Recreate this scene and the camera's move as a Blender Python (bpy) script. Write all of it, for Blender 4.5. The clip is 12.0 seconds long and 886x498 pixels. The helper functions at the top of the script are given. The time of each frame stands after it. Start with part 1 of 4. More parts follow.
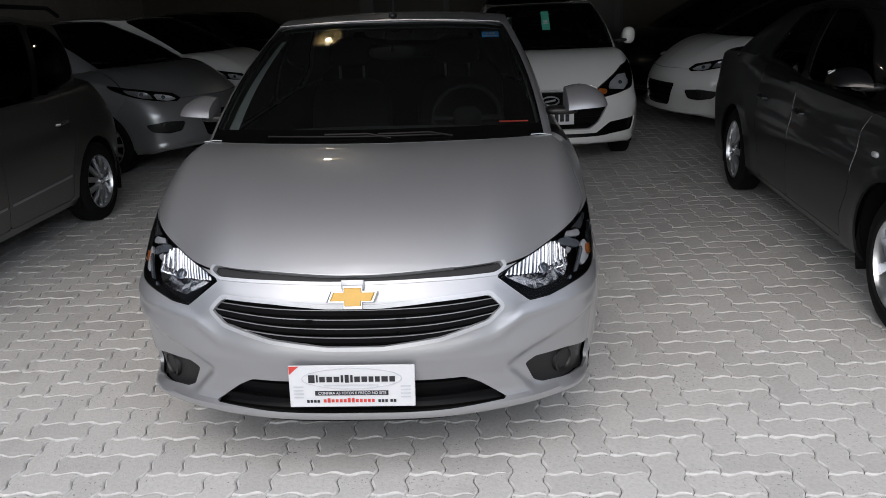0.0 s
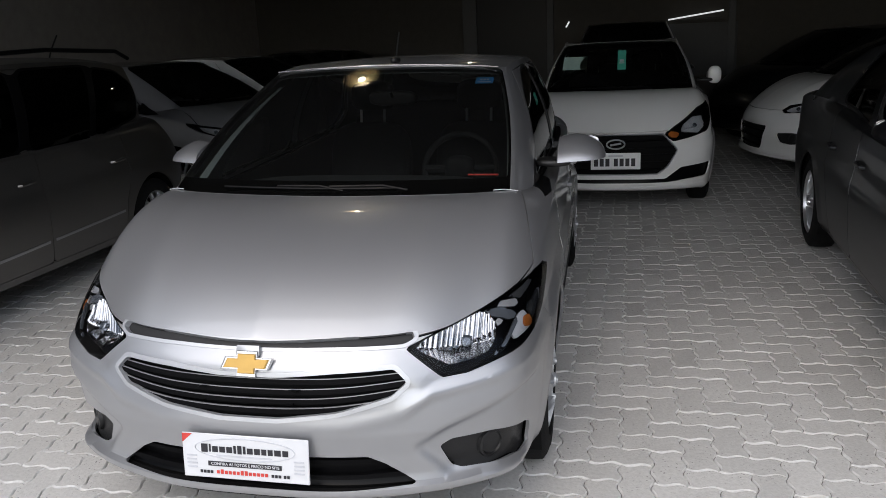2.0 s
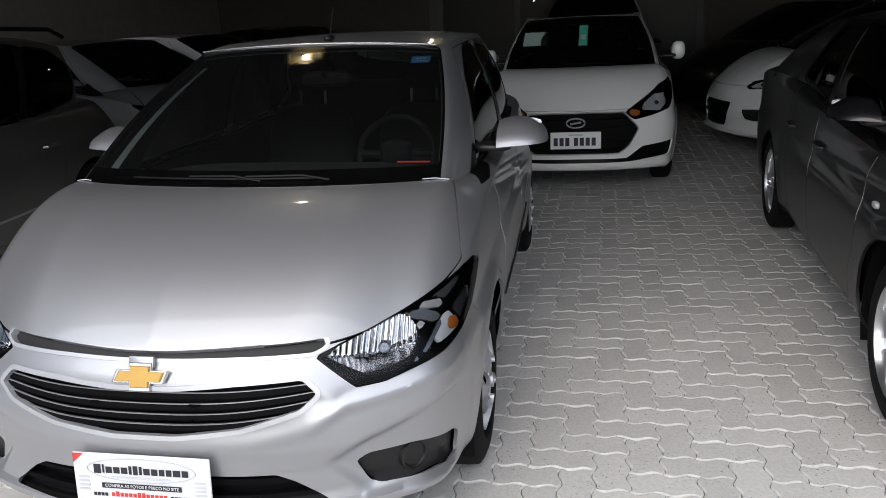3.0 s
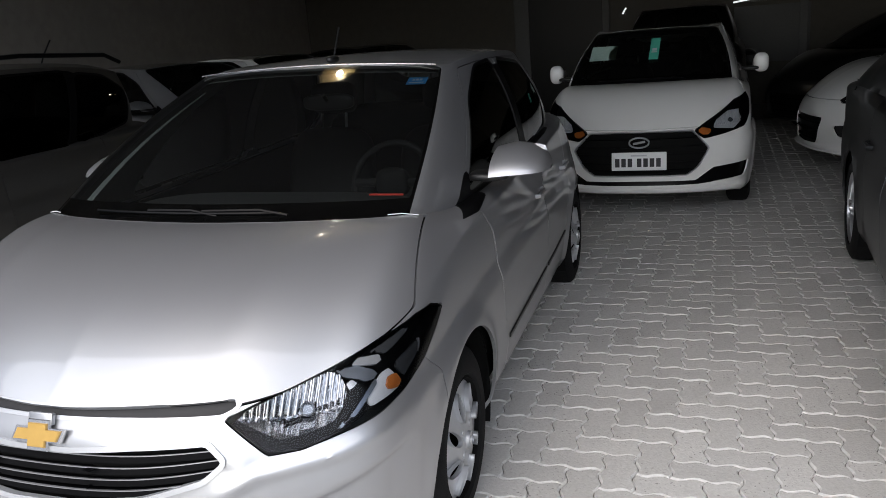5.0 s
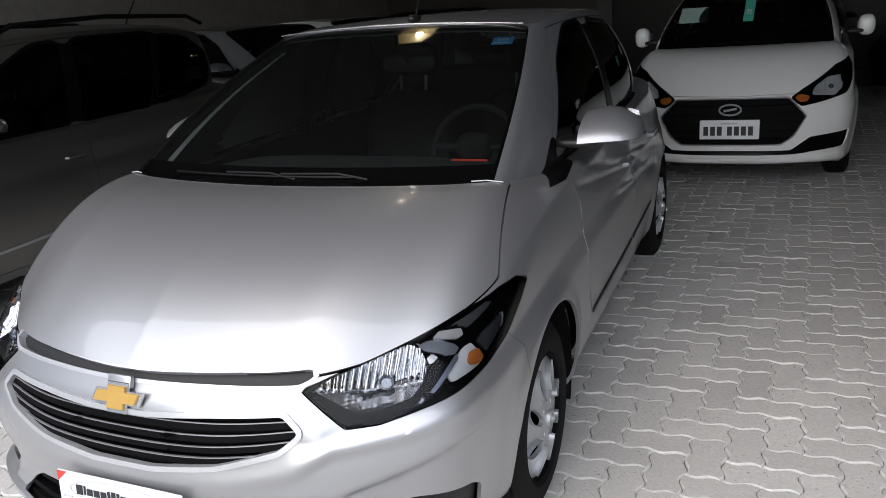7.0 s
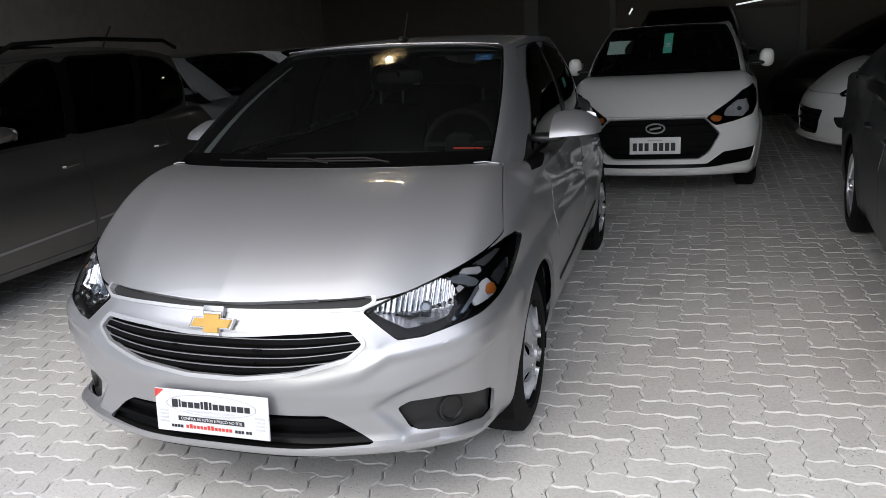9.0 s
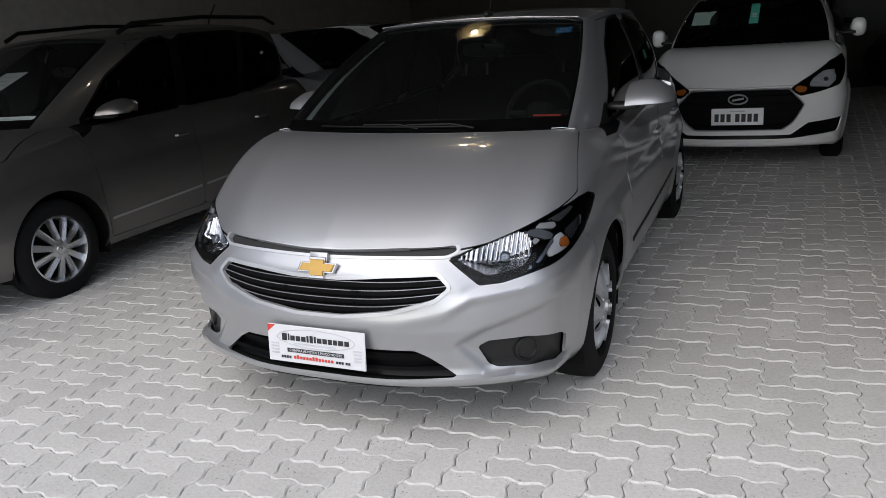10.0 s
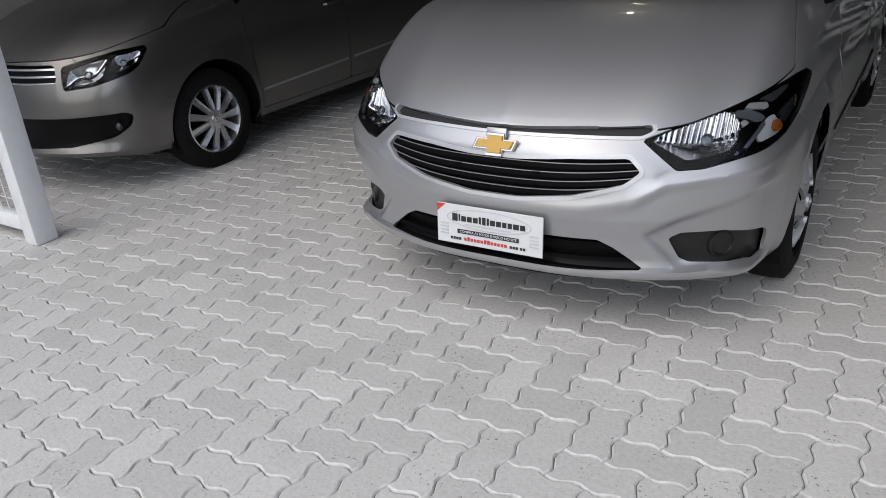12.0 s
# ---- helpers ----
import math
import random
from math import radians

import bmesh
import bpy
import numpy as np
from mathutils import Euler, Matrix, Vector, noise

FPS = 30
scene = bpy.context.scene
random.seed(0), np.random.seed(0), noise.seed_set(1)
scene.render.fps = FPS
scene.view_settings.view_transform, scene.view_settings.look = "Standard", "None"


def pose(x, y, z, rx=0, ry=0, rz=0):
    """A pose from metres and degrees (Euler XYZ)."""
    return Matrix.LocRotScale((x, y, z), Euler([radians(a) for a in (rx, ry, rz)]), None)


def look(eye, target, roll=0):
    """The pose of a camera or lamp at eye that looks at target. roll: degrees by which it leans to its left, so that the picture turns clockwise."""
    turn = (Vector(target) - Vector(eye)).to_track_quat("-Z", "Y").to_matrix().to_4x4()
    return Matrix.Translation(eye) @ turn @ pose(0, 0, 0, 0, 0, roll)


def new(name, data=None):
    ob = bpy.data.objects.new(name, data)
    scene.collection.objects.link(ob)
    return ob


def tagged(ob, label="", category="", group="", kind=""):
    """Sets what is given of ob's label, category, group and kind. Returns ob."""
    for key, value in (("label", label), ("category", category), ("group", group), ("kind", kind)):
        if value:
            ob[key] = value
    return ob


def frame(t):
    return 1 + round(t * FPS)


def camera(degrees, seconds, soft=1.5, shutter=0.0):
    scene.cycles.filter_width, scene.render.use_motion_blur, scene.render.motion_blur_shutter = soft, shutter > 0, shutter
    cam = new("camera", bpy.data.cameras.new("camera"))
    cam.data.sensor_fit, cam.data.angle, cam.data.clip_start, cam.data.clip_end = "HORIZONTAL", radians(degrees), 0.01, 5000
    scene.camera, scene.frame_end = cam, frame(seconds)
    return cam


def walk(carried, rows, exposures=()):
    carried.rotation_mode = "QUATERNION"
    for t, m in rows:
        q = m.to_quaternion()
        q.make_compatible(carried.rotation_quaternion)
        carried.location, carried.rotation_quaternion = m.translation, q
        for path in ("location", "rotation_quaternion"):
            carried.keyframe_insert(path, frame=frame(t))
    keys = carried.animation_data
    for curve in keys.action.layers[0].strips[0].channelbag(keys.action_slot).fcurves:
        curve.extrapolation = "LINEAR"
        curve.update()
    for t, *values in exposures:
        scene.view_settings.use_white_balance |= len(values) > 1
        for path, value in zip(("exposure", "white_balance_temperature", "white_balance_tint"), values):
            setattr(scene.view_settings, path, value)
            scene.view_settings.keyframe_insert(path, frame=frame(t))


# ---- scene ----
cam = camera(58.7, 12.0, 0.9)
PATH = [
    (0, (0.192, 0.778, 1.541), (0.057, 2.679, 0.934), -2.4),
    (0.5, (0.308, 0.832, 1.545), (0.197, 2.715, 0.882), -2.2),
    (1, (0.549, 0.852, 1.566), (0.094, 2.701, 0.956), -2.9),
    (1.5, (0.714, 0.898, 1.565), (0.109, 2.722, 1.011), -4.0),
    (2, (0.825, 1.1, 1.554), (0.366, 2.978, 1.04), -2.8),
    (2.5, (0.845, 1.273, 1.55), (0.487, 3.165, 1.011), -2.0),
    (3, (0.951, 1.34, 1.549), (0.548, 3.213, 0.976), -3.1),
    (3.2, (1.028, 1.364, 1.549), (0.526, 3.219, 0.994), -3.7),
    (4.8, (1.319, 1.669, 1.537), (0.639, 3.482, 1.038), -4.5),
    (5, (1.302, 1.744, 1.526), (0.64, 3.558, 1.006), -4.5),
    (5.5, (1.264, 1.905, 1.521), (0.534, 3.673, 0.936), -5.7),
    (6, (1.235, 1.971, 1.515), (0.45, 3.711, 0.916), -5.9),
    (6.5, (1.229, 1.931, 1.511), (0.391, 3.648, 0.917), -5.6),
    (7, (1.225, 1.831, 1.507), (0.401, 3.555, 0.919), -4.6),
    (7.2, (1.227, 1.765, 1.505), (0.424, 3.503, 0.924), -4.1),
    (8.8, (1.226, 1.24, 1.454), (0.542, 3.053, 0.958), -3.6),
    (9, (1.183, 1.139, 1.463), (0.536, 2.959, 0.946), -3.7),
    (9.5, (1.153, 0.958, 1.473), (0.416, 2.74, 0.945), -4.0),
    (10, (1.289, 0.868, 1.471), (0.453, 2.595, 0.907), -4.5),
    (10.5, (1.431, 0.804, 1.408), (0.509, 2.471, 0.799), -4.8),
    (11, (1.382, 0.801, 1.413), (0.446, 2.41, 0.684), -3.8),
    (11.5, (1.233, 0.871, 1.391), (0.21, 2.408, 0.622), -3.8),
    (12, (1.013, 0.933, 1.404), (-0.051, 2.419, 0.593), -5.2),
]
walk(cam, [(t, look(eye, target, roll)) for t, eye, target, roll in PATH],
     [(0, .75), (1.0, .54), (1.5, .70), (2.5, 1.02), (3.2, 1.10), (4.8, 1.30), (6.5, 1.30), (7.2, 1.24), (8.8, 1.22), (9.5, .93), (10.5, .68), (11, .58), (12, .50)])

# ---- world, sun, lights ----
world = bpy.data.worlds.new("overcast")
scene.world = world
world.use_nodes = True
sky = world.node_tree.nodes.new("ShaderNodeTexSky")
sky.sky_type, sky.sun_disc, sky.sun_elevation, sky.sun_rotation = "NISHITA", False, radians(48), radians(190)
sky.air_density, sky.dust_density = 1.0, 2.0
wb = world.node_tree.nodes["Background"]
wb.inputs["Strength"].default_value = 0.11
world.node_tree.links.new(sky.outputs[0], wb.inputs[0])
sun = new("sun", bpy.data.lights.new("sun", "SUN"))
sun.data.energy, sun.data.angle, sun.data.color = 1.6, radians(100), (1.0, 0.985, 0.96)
sun.matrix_world = look((-1.8, -6.6, 12.0), (0, 4, 0))


# ---- materials ----
def material(name, color, rough=0.5, metal=0.0, coat=0.0, noise_scale=40.0, vary=0.08, bump=0.0, bump_scale=200.0,
             stain=0.0, stain_scale=2.0, stain_color=(0.05, 0.045, 0.04), per_object=0.0, trans=0.0, ior=1.45, emit=0.0, rough_vary=0.0):
    m = bpy.data.materials.new(name)
    m.use_nodes = True
    t = m.node_tree
    b = t.nodes["Principled BSDF"]
    b.inputs["Roughness"].default_value, b.inputs["Metallic"].default_value = rough, metal
    b.inputs["Coat Weight"].default_value, b.inputs["Coat Roughness"].default_value = coat, 0.03
    b.inputs["Transmission Weight"].default_value, b.inputs["IOR"].default_value = trans, ior
    co = t.nodes.new("ShaderNodeTexCoord")
    n = t.nodes.new("ShaderNodeTexNoise")
    n.inputs["Scale"].default_value, n.inputs["Detail"].default_value = noise_scale, 6
    t.links.new(co.outputs["Object"], n.inputs["Vector"])
    ramp = t.nodes.new("ShaderNodeMapRange")
    ramp.inputs["To Min"].default_value, ramp.inputs["To Max"].default_value = 1 - vary * 2, 1 + vary * 2
    t.links.new(n.outputs["Fac"], ramp.inputs["Value"])
    mul = t.nodes.new("ShaderNodeMix")
    mul.data_type, mul.blend_type = "RGBA", "MULTIPLY"
    mul.inputs["Factor"].default_value = 1.0
    mul.inputs["A"].default_value = (*color, 1)
    t.links.new(ramp.outputs[0], mul.inputs["B"])
    out = mul.outputs["Result"]
    if per_object:
        info = t.nodes.new("ShaderNodeObjectInfo")
        geo = t.nodes.new("ShaderNodeNewGeometry")
        add = t.nodes.new("ShaderNodeMath")
        add.operation = "ADD"
        t.links.new(info.outputs["Random"], add.inputs[0])
        t.links.new(geo.outputs["Random Per Island"], add.inputs[1])
        frac = t.nodes.new("ShaderNodeMath")
        frac.operation = "FRACT"
        t.links.new(add.outputs[0], frac.inputs[0])
        r2 = t.nodes.new("ShaderNodeMapRange")
        r2.inputs["To Min"].default_value, r2.inputs["To Max"].default_value = 1 - per_object, 1 + per_object
        t.links.new(frac.outputs[0], r2.inputs["Value"])
        m2 = t.nodes.new("ShaderNodeMix")
        m2.data_type, m2.blend_type = "RGBA", "MULTIPLY"
        m2.inputs["Factor"].default_value = 1.0
        t.links.new(out, m2.inputs["A"])
        t.links.new(r2.outputs[0], m2.inputs["B"])
        out = m2.outputs["Result"]
    if stain:
        s = t.nodes.new("ShaderNodeTexNoise")
        s.inputs["Scale"].default_value, s.inputs["Detail"].default_value, s.inputs["Roughness"].default_value = stain_scale, 8, 0.65
        g2 = t.nodes.new("ShaderNodeNewGeometry")
        t.links.new(g2.outputs["Position"], s.inputs["Vector"])
        r3 = t.nodes.new("ShaderNodeMapRange")
        r3.inputs["From Min"].default_value, r3.inputs["From Max"].default_value, r3.inputs["To Max"].default_value = 0.52, 0.75, stain
        t.links.new(s.outputs["Fac"], r3.inputs["Value"])
        m3 = t.nodes.new("ShaderNodeMix")
        m3.data_type = "RGBA"
        m3.inputs["B"].default_value = (*stain_color, 1)
        t.links.new(r3.outputs[0], m3.inputs["Factor"])
        t.links.new(out, m3.inputs["A"])
        out = m3.outputs["Result"]
    t.links.new(out, b.inputs["Base Color"])
    if rough_vary:
        rr = t.nodes.new("ShaderNodeMapRange")
        rr.inputs["To Min"].default_value, rr.inputs["To Max"].default_value = max(0.02, rough - rough_vary), rough + rough_vary
        t.links.new(n.outputs["Fac"], rr.inputs["Value"])
        t.links.new(rr.outputs[0], b.inputs["Roughness"])
    if bump:
        bn = t.nodes.new("ShaderNodeTexNoise")
        bn.inputs["Scale"].default_value, bn.inputs["Detail"].default_value = bump_scale, 8
        t.links.new(co.outputs["Object"], bn.inputs["Vector"])
        bp = t.nodes.new("ShaderNodeBump")
        bp.inputs["Strength"].default_value, bp.inputs["Distance"].default_value = bump, 0.004
        t.links.new(bn.outputs["Fac"], bp.inputs["Height"])
        t.links.new(bp.outputs[0], b.inputs["Normal"])
    if emit:
        b.inputs["Emission Color"].default_value, b.inputs["Emission Strength"].default_value = (*color, 1), emit
    return m


def paint(name, color, metal=0.85, rough=0.38, coat=1.0):
    return material(name, color, rough, metal, coat=coat, noise_scale=3, vary=0.012)


SILVER = paint("silver_paint", (0.405, 0.41, 0.425), 0.74, 0.40, coat=0.8)
CHAMPAGNE = paint("champagne_paint", (0.165, 0.161, 0.155), 0.88, 0.40, coat=0.6)
GREY_SILVER = paint("grey_silver_paint", (0.36, 0.37, 0.385), 0.7)
GRAPHITE = paint("graphite_paint", (0.024, 0.025, 0.027), 0.6, coat=0.4)
WHITE_PAINT = paint("white_paint", (0.78, 0.78, 0.77), 0.0, 0.4)
BLACK_PAINT = paint("black_paint", (0.006, 0.006, 0.007), 0.1, 0.3, 0.4)
PLASTIC = material("black_plastic", (0.012, 0.012, 0.0125), 0.42, bump=0.15, bump_scale=900, vary=0.1)
BLACK_TRIM = material("black_trim", (0.003, 0.003, 0.0035), 0.35)
BLACK_TRIM.node_tree.nodes["Principled BSDF"].inputs["Specular IOR Level"].default_value = 0.14
FRIT = material("printed_border", (0.002, 0.002, 0.002), 0.03)
DARK = material("dark_void", (0.006, 0.006, 0.006), 0.8)
DARK.node_tree.nodes["Principled BSDF"].inputs["Specular IOR Level"].default_value = 0.1
RUBBER = material("rubber", (0.011, 0.011, 0.0115), 0.72, bump=0.25, bump_scale=300, vary=0.15)
RUBBER.node_tree.nodes["Principled BSDF"].inputs["Specular IOR Level"].default_value = 0.12
ALLOY = material("alloy", (0.62, 0.63, 0.65), 0.28, 0.9, vary=0.05)
CHROME = material("chrome", (0.8, 0.8, 0.82), 0.08, 1.0, vary=0.02)
HUBCAP = material("hubcap_silver", (0.50, 0.51, 0.53), 0.4, 0.55, vary=0.04)
SATIN = material("satin_silver", (0.62, 0.62, 0.63), 0.25, 0.9, vary=0.02)
REFLECTOR = material("lamp_reflector", (0.50, 0.51, 0.53), 0.08, 1.0, vary=0.05, bump=0.12, bump_scale=28)
GOLD = material("gold_badge", (0.50, 0.31, 0.085), 0.4, 0.4, vary=0.05)
AMBER = material("amber_lens", (0.40, 0.12, 0.025), 0.25, coat=0.5, bump=0.6, bump_scale=90)
INTERIOR = material("interior_fabric", (0.012, 0.012, 0.013), 0.85, bump=0.3, bump_scale=400, vary=0.2)
BAR_HIGHLIGHT = material("bar_highlight_grey", (0.26, 0.26, 0.27), 0.35, 0.4)
GRILLE_BLACK = material("grille_black", (0.0035, 0.0035, 0.004), 0.55)
GRILLE_BLACK.node_tree.nodes["Principled BSDF"].inputs["Specular IOR Level"].default_value = 0.06
POCKET = material("lamp_pocket", (0.52, 0.53, 0.55), 0.16, 0.6, vary=0.06, bump=0.8, bump_scale=30)
SLOT_GREY = material("slot_grey", (0.012, 0.012, 0.013), 0.6, vary=0.06)
PALE_LAMP = material("pale_lamp_bowl", (0.45, 0.46, 0.48), 0.3, 0.1, vary=0.06, bump=0.4, bump_scale=30)
BEZEL = material("lamp_bezel_grey", (0.20, 0.22, 0.25), 0.22, 0.7, vary=0.05)
SMOKED = material("smoked_lamp_panel", (0.045, 0.047, 0.05), 0.15, 0.2, vary=0.05)
# White in place of chrome: the posts' sky reflection put into the colour.
POST_GLINT = material("post_glint_white", (0.8, 0.8, 0.8), 0.25, 0.0, vary=0.02)
PALE_TRIM = material("pale_trim", (0.14, 0.155, 0.158), 0.7)


def glass_material(name, tint, haze=0.0, rough=0.02, ior=1.5):
    m = bpy.data.materials.new(name)
    m.use_nodes = True
    t = m.node_tree
    t.nodes.remove(t.nodes["Principled BSDF"])
    tr = t.nodes.new("ShaderNodeBsdfTransparent")
    tr.inputs["Color"].default_value = (*tint, 1)
    gl = t.nodes.new("ShaderNodeBsdfGlossy")
    gl.inputs["Roughness"].default_value = rough
    fr = t.nodes.new("ShaderNodeFresnel")
    fr.inputs["IOR"].default_value = ior
    mix = t.nodes.new("ShaderNodeMixShader")
    t.links.new(fr.outputs[0], mix.inputs[0])
    t.links.new(tr.outputs[0], mix.inputs[1])
    t.links.new(gl.outputs[0], mix.inputs[2])
    # Diffuse film paints a pale haze over the glass, lightening the cabin.
    df = t.nodes.new("ShaderNodeBsdfDiffuse")
    df.inputs["Color"].default_value = (0.55, 0.57, 0.58, 1)
    film = t.nodes.new("ShaderNodeMixShader")
    film.inputs[0].default_value = haze
    t.links.new(mix.outputs[0], film.inputs[1])
    t.links.new(df.outputs[0], film.inputs[2])
    t.links.new(film.outputs[0], t.nodes["Material Output"].inputs["Surface"])
    return m


GLASS = glass_material("windscreen_glass", (0.72, 0.77, 0.76), 0.005)
TINTED = glass_material("tinted_glass", (0.10, 0.11, 0.11))
LENS = glass_material("lamp_lens", (0.93, 0.94, 0.95), 0.0, 0.06, 1.27)

# ---- mesh helpers ----


def part(name, shape, mat, parent=None, label="", smooth=True, angle=40):
    """One mesh object from a bmesh or from (vertices, faces)."""
    me = bpy.data.meshes.new(name)
    if isinstance(shape, bmesh.types.BMesh):
        shape.to_mesh(me)
        shape.free()
    else:
        me.from_pydata([tuple(v[:3]) for v in shape[0]], [], shape[1])
        me.update()
    me.materials.append(mat)
    if smooth:
        me.polygons.foreach_set("use_smooth", [True] * len(me.polygons))
        if angle < 180:
            me.set_sharp_from_angle(angle=radians(angle))
    ob = new(name, me)
    if parent:
        ob.parent = parent
    if label:
        tagged(ob, label)
    return ob


def box(x0, x1, y0, y1, z0, z1, bevel=0.0, segs=2):
    bm = bmesh.new()
    bmesh.ops.create_cube(bm, size=1)
    bmesh.ops.scale(bm, vec=(x1 - x0, y1 - y0, z1 - z0), verts=bm.verts)
    bmesh.ops.translate(bm, vec=((x0 + x1) / 2, (y0 + y1) / 2, (z0 + z1) / 2), verts=bm.verts)
    if bevel:
        bmesh.ops.bevel(bm, geom=bm.edges[:], offset=bevel, segments=segs, affect="EDGES", profile=0.5)
    return bm


def tube(points, radius, sides=10, closed=False, flat=1.0):
    """A tube along points as (vertices, faces)."""
    P = [Vector(p) for p in points]
    n = len(P)
    verts, faces = [], []
    for i, p in enumerate(P):
        a = P[(i - 1) % n] if closed or i else p
        b = P[(i + 1) % n] if closed or i < n - 1 else p
        d = (b - a).normalized()
        u = d.cross(Vector((0, 0, 1)))
        u = u.normalized() if u.length > 1e-4 else Vector((1, 0, 0))
        w = u.cross(d)
        for k in range(sides):
            q = 2 * math.pi * k / sides
            verts.append(p + radius * (u * math.cos(q) + w * math.sin(q) * flat))
    for i in range(n if closed else n - 1):
        for k in range(sides):
            j = (i + 1) % n
            faces.append((i * sides + k, i * sides + (k + 1) % sides, j * sides + (k + 1) % sides, j * sides + k))
    if not closed:
        faces.append(tuple(range(sides))[::-1])
        faces.append(tuple(range((n - 1) * sides, n * sides)))
    return verts, faces


def spline(rows, q):
    """Smooth curve through rows, at parameters q counted in rows."""
    P = np.array(rows, float)
    T = np.gradient(P, axis=0)
    T[0, 1:] = 0
    T[-1, 1:] = 0
    i = np.clip(np.floor(q).astype(int), 0, len(P) - 2)
    u = (q - i)[:, None]
    return ((2 * u**3 - 3 * u**2 + 1) * P[i] + (u**3 - 2 * u**2 + u) * T[i] + (3 * u**2 - 2 * u**3) * P[i + 1] + (u**3 - u**2) * T[i + 1])


def rounded(poly, n=2, r=0.022):
    """A polygon with its corners rounded to about r; n = 1 gives tighter corners."""
    P = np.array(poly, float)
    r = r if n > 1 else r * 0.45
    out = []
    for a, p, c in zip(np.roll(P, 1, axis=0), P, np.roll(P, -1, axis=0)):
        u, w = a - p, c - p
        lu, lw = np.linalg.norm(u), np.linalg.norm(w)
        d = min(r, 0.45 * lu, 0.45 * lw)
        s, e = p + u / lu * d, p + w / lw * d
        out += [s * (1 - k) ** 2 + 2 * p * k * (1 - k) + e * k * k for k in (0, .25, .5, .75, 1)]
    return np.array(out)


def sdf(p, poly):
    """Signed distance of points p (n, 2) to a polygon, negative inside."""
    poly = np.asarray(poly, float)
    best = np.full(len(p), 1e9)
    inside = np.zeros(len(p), bool)
    for a, b in zip(poly, np.roll(poly, -1, axis=0)):
        e = b - a
        w = p - a
        h = np.clip((w @ e) / max(e @ e, 1e-12), 0, 1)
        best = np.minimum(best, np.hypot(*(w - h[:, None] * e).T))
        c = (a[1] > p[:, 1]) != (b[1] > p[:, 1])
        with np.errstate(divide="ignore", invalid="ignore"):
            inside ^= c & (p[:, 0] < (b[0] - a[0]) * (p[:, 1] - a[1]) / (b[1] - a[1]) + a[0])
    return np.where(inside, -best, best)


def split(mesh, f, gap=0.0):
    """Cuts (V, F) along f(V) = 0; returns the inside (f < -gap) and the outside (f > gap)."""
    def keep(V, F, val):
        index, cache, out, faces = {}, {}, [], []
        neg = val < 0

        def vid(i):
            if i not in index:
                index[i] = len(out)
                out.append(V[i])
            return index[i]

        def cut(i, j):
            key = (i, j) if i < j else (j, i)
            if key not in cache:
                k = val[key[0]] / (val[key[0]] - val[key[1]])
                cache[key] = len(out)
                out.append(V[key[0]] + (V[key[1]] - V[key[0]]) * k)
            return cache[key]

        for face in F:
            s = [neg[i] for i in face]
            if all(s):
                faces.append(tuple(vid(i) for i in face))
            elif any(s):
                loop = []
                for a in range(len(face)):
                    i, j = face[a], face[(a + 1) % len(face)]
                    if neg[i]:
                        loop.append(vid(i))
                    if neg[i] != neg[j]:
                        loop.append(cut(i, j))
                if len(loop) > 2:
                    faces.append(tuple(loop))
        return np.array(out).reshape(-1, V.shape[1]), faces

    V, F = mesh
    if not len(F):
        return mesh, mesh
    val = f(V)
    return keep(V, F, val + gap), keep(V, F, -(val - gap))


def band(mesh, g, w):
    """The strip of a mesh where |g| < w."""
    low, _ = split(mesh, lambda V: g(V) - w)
    strip, _ = split(low, lambda V: -g(V) - w)
    return strip


def refined(mesh, times=1):
    """Each face cut into quads through its middle."""
    V, F = mesh
    for _ in range(times):
        out, mid, faces = [v for v in V], {}, []
        for f in F:
            c = len(out)
            out.append(sum(V[i] for i in f) / len(f))
            m = []
            for a in range(len(f)):
                key = tuple(sorted((f[a], f[(a + 1) % len(f)])))
                if key not in mid:
                    mid[key] = len(out)
                    out.append((V[key[0]] + V[key[1]]) / 2)
                m.append(mid[key])
            faces += [(f[a], m[a], c, m[a - 1]) for a in range(len(f))]
        V, F = np.array(out), faces
    return V, F


def normals(V, F):
    N = np.zeros((len(V), 3))
    for f in F:
        P = V[list(f), :3]
        n = np.cross(P[1:-1] - P[0], P[2:] - P[0]).sum(axis=0)
        for i in f:
            N[i] += n
    size = np.linalg.norm(N, axis=1)
    mean = N.sum(axis=0)
    N[size < 1e-7] = mean / max(np.linalg.norm(mean), 1e-12)
    return N / np.maximum(np.linalg.norm(N, axis=1), 1e-12)[:, None]


def offset(mesh, d):
    V, F = mesh
    V = V.copy()
    V[:, :3] += normals(V, F) * d
    return V, F


def edged(mesh, depth=0.012):
    """Turns the free edges of a panel inwards, so that it has a thickness."""
    V, F = mesh
    N = normals(V, F)
    count = {}
    for f in F:
        for a in range(len(f)):
            e = (f[a], f[(a + 1) % len(f)])
            count[e] = count.get(e, 0) + 1
    rim = [e for e in count if (e[1], e[0]) not in count]
    out, inner, faces = [v for v in V], {}, list(F)
    for e in rim:
        for i in e:
            if i not in inner:
                inner[i] = len(out)
                v = V[i].copy()
                v[:3] -= N[i] * depth
                out.append(v)
        faces.append((e[1], e[0], inner[e[0]], inner[e[1]]))
    return np.array(out), faces


def joined(*meshes):
    V, F, k = [], [], 0
    for v, f in meshes:
        V.append(np.array([tuple(p)[:3] for p in v], float).reshape(-1, 3))
        F += [tuple(i + k for i in q) for q in f]
        k += len(v)
    return np.concatenate(V), F


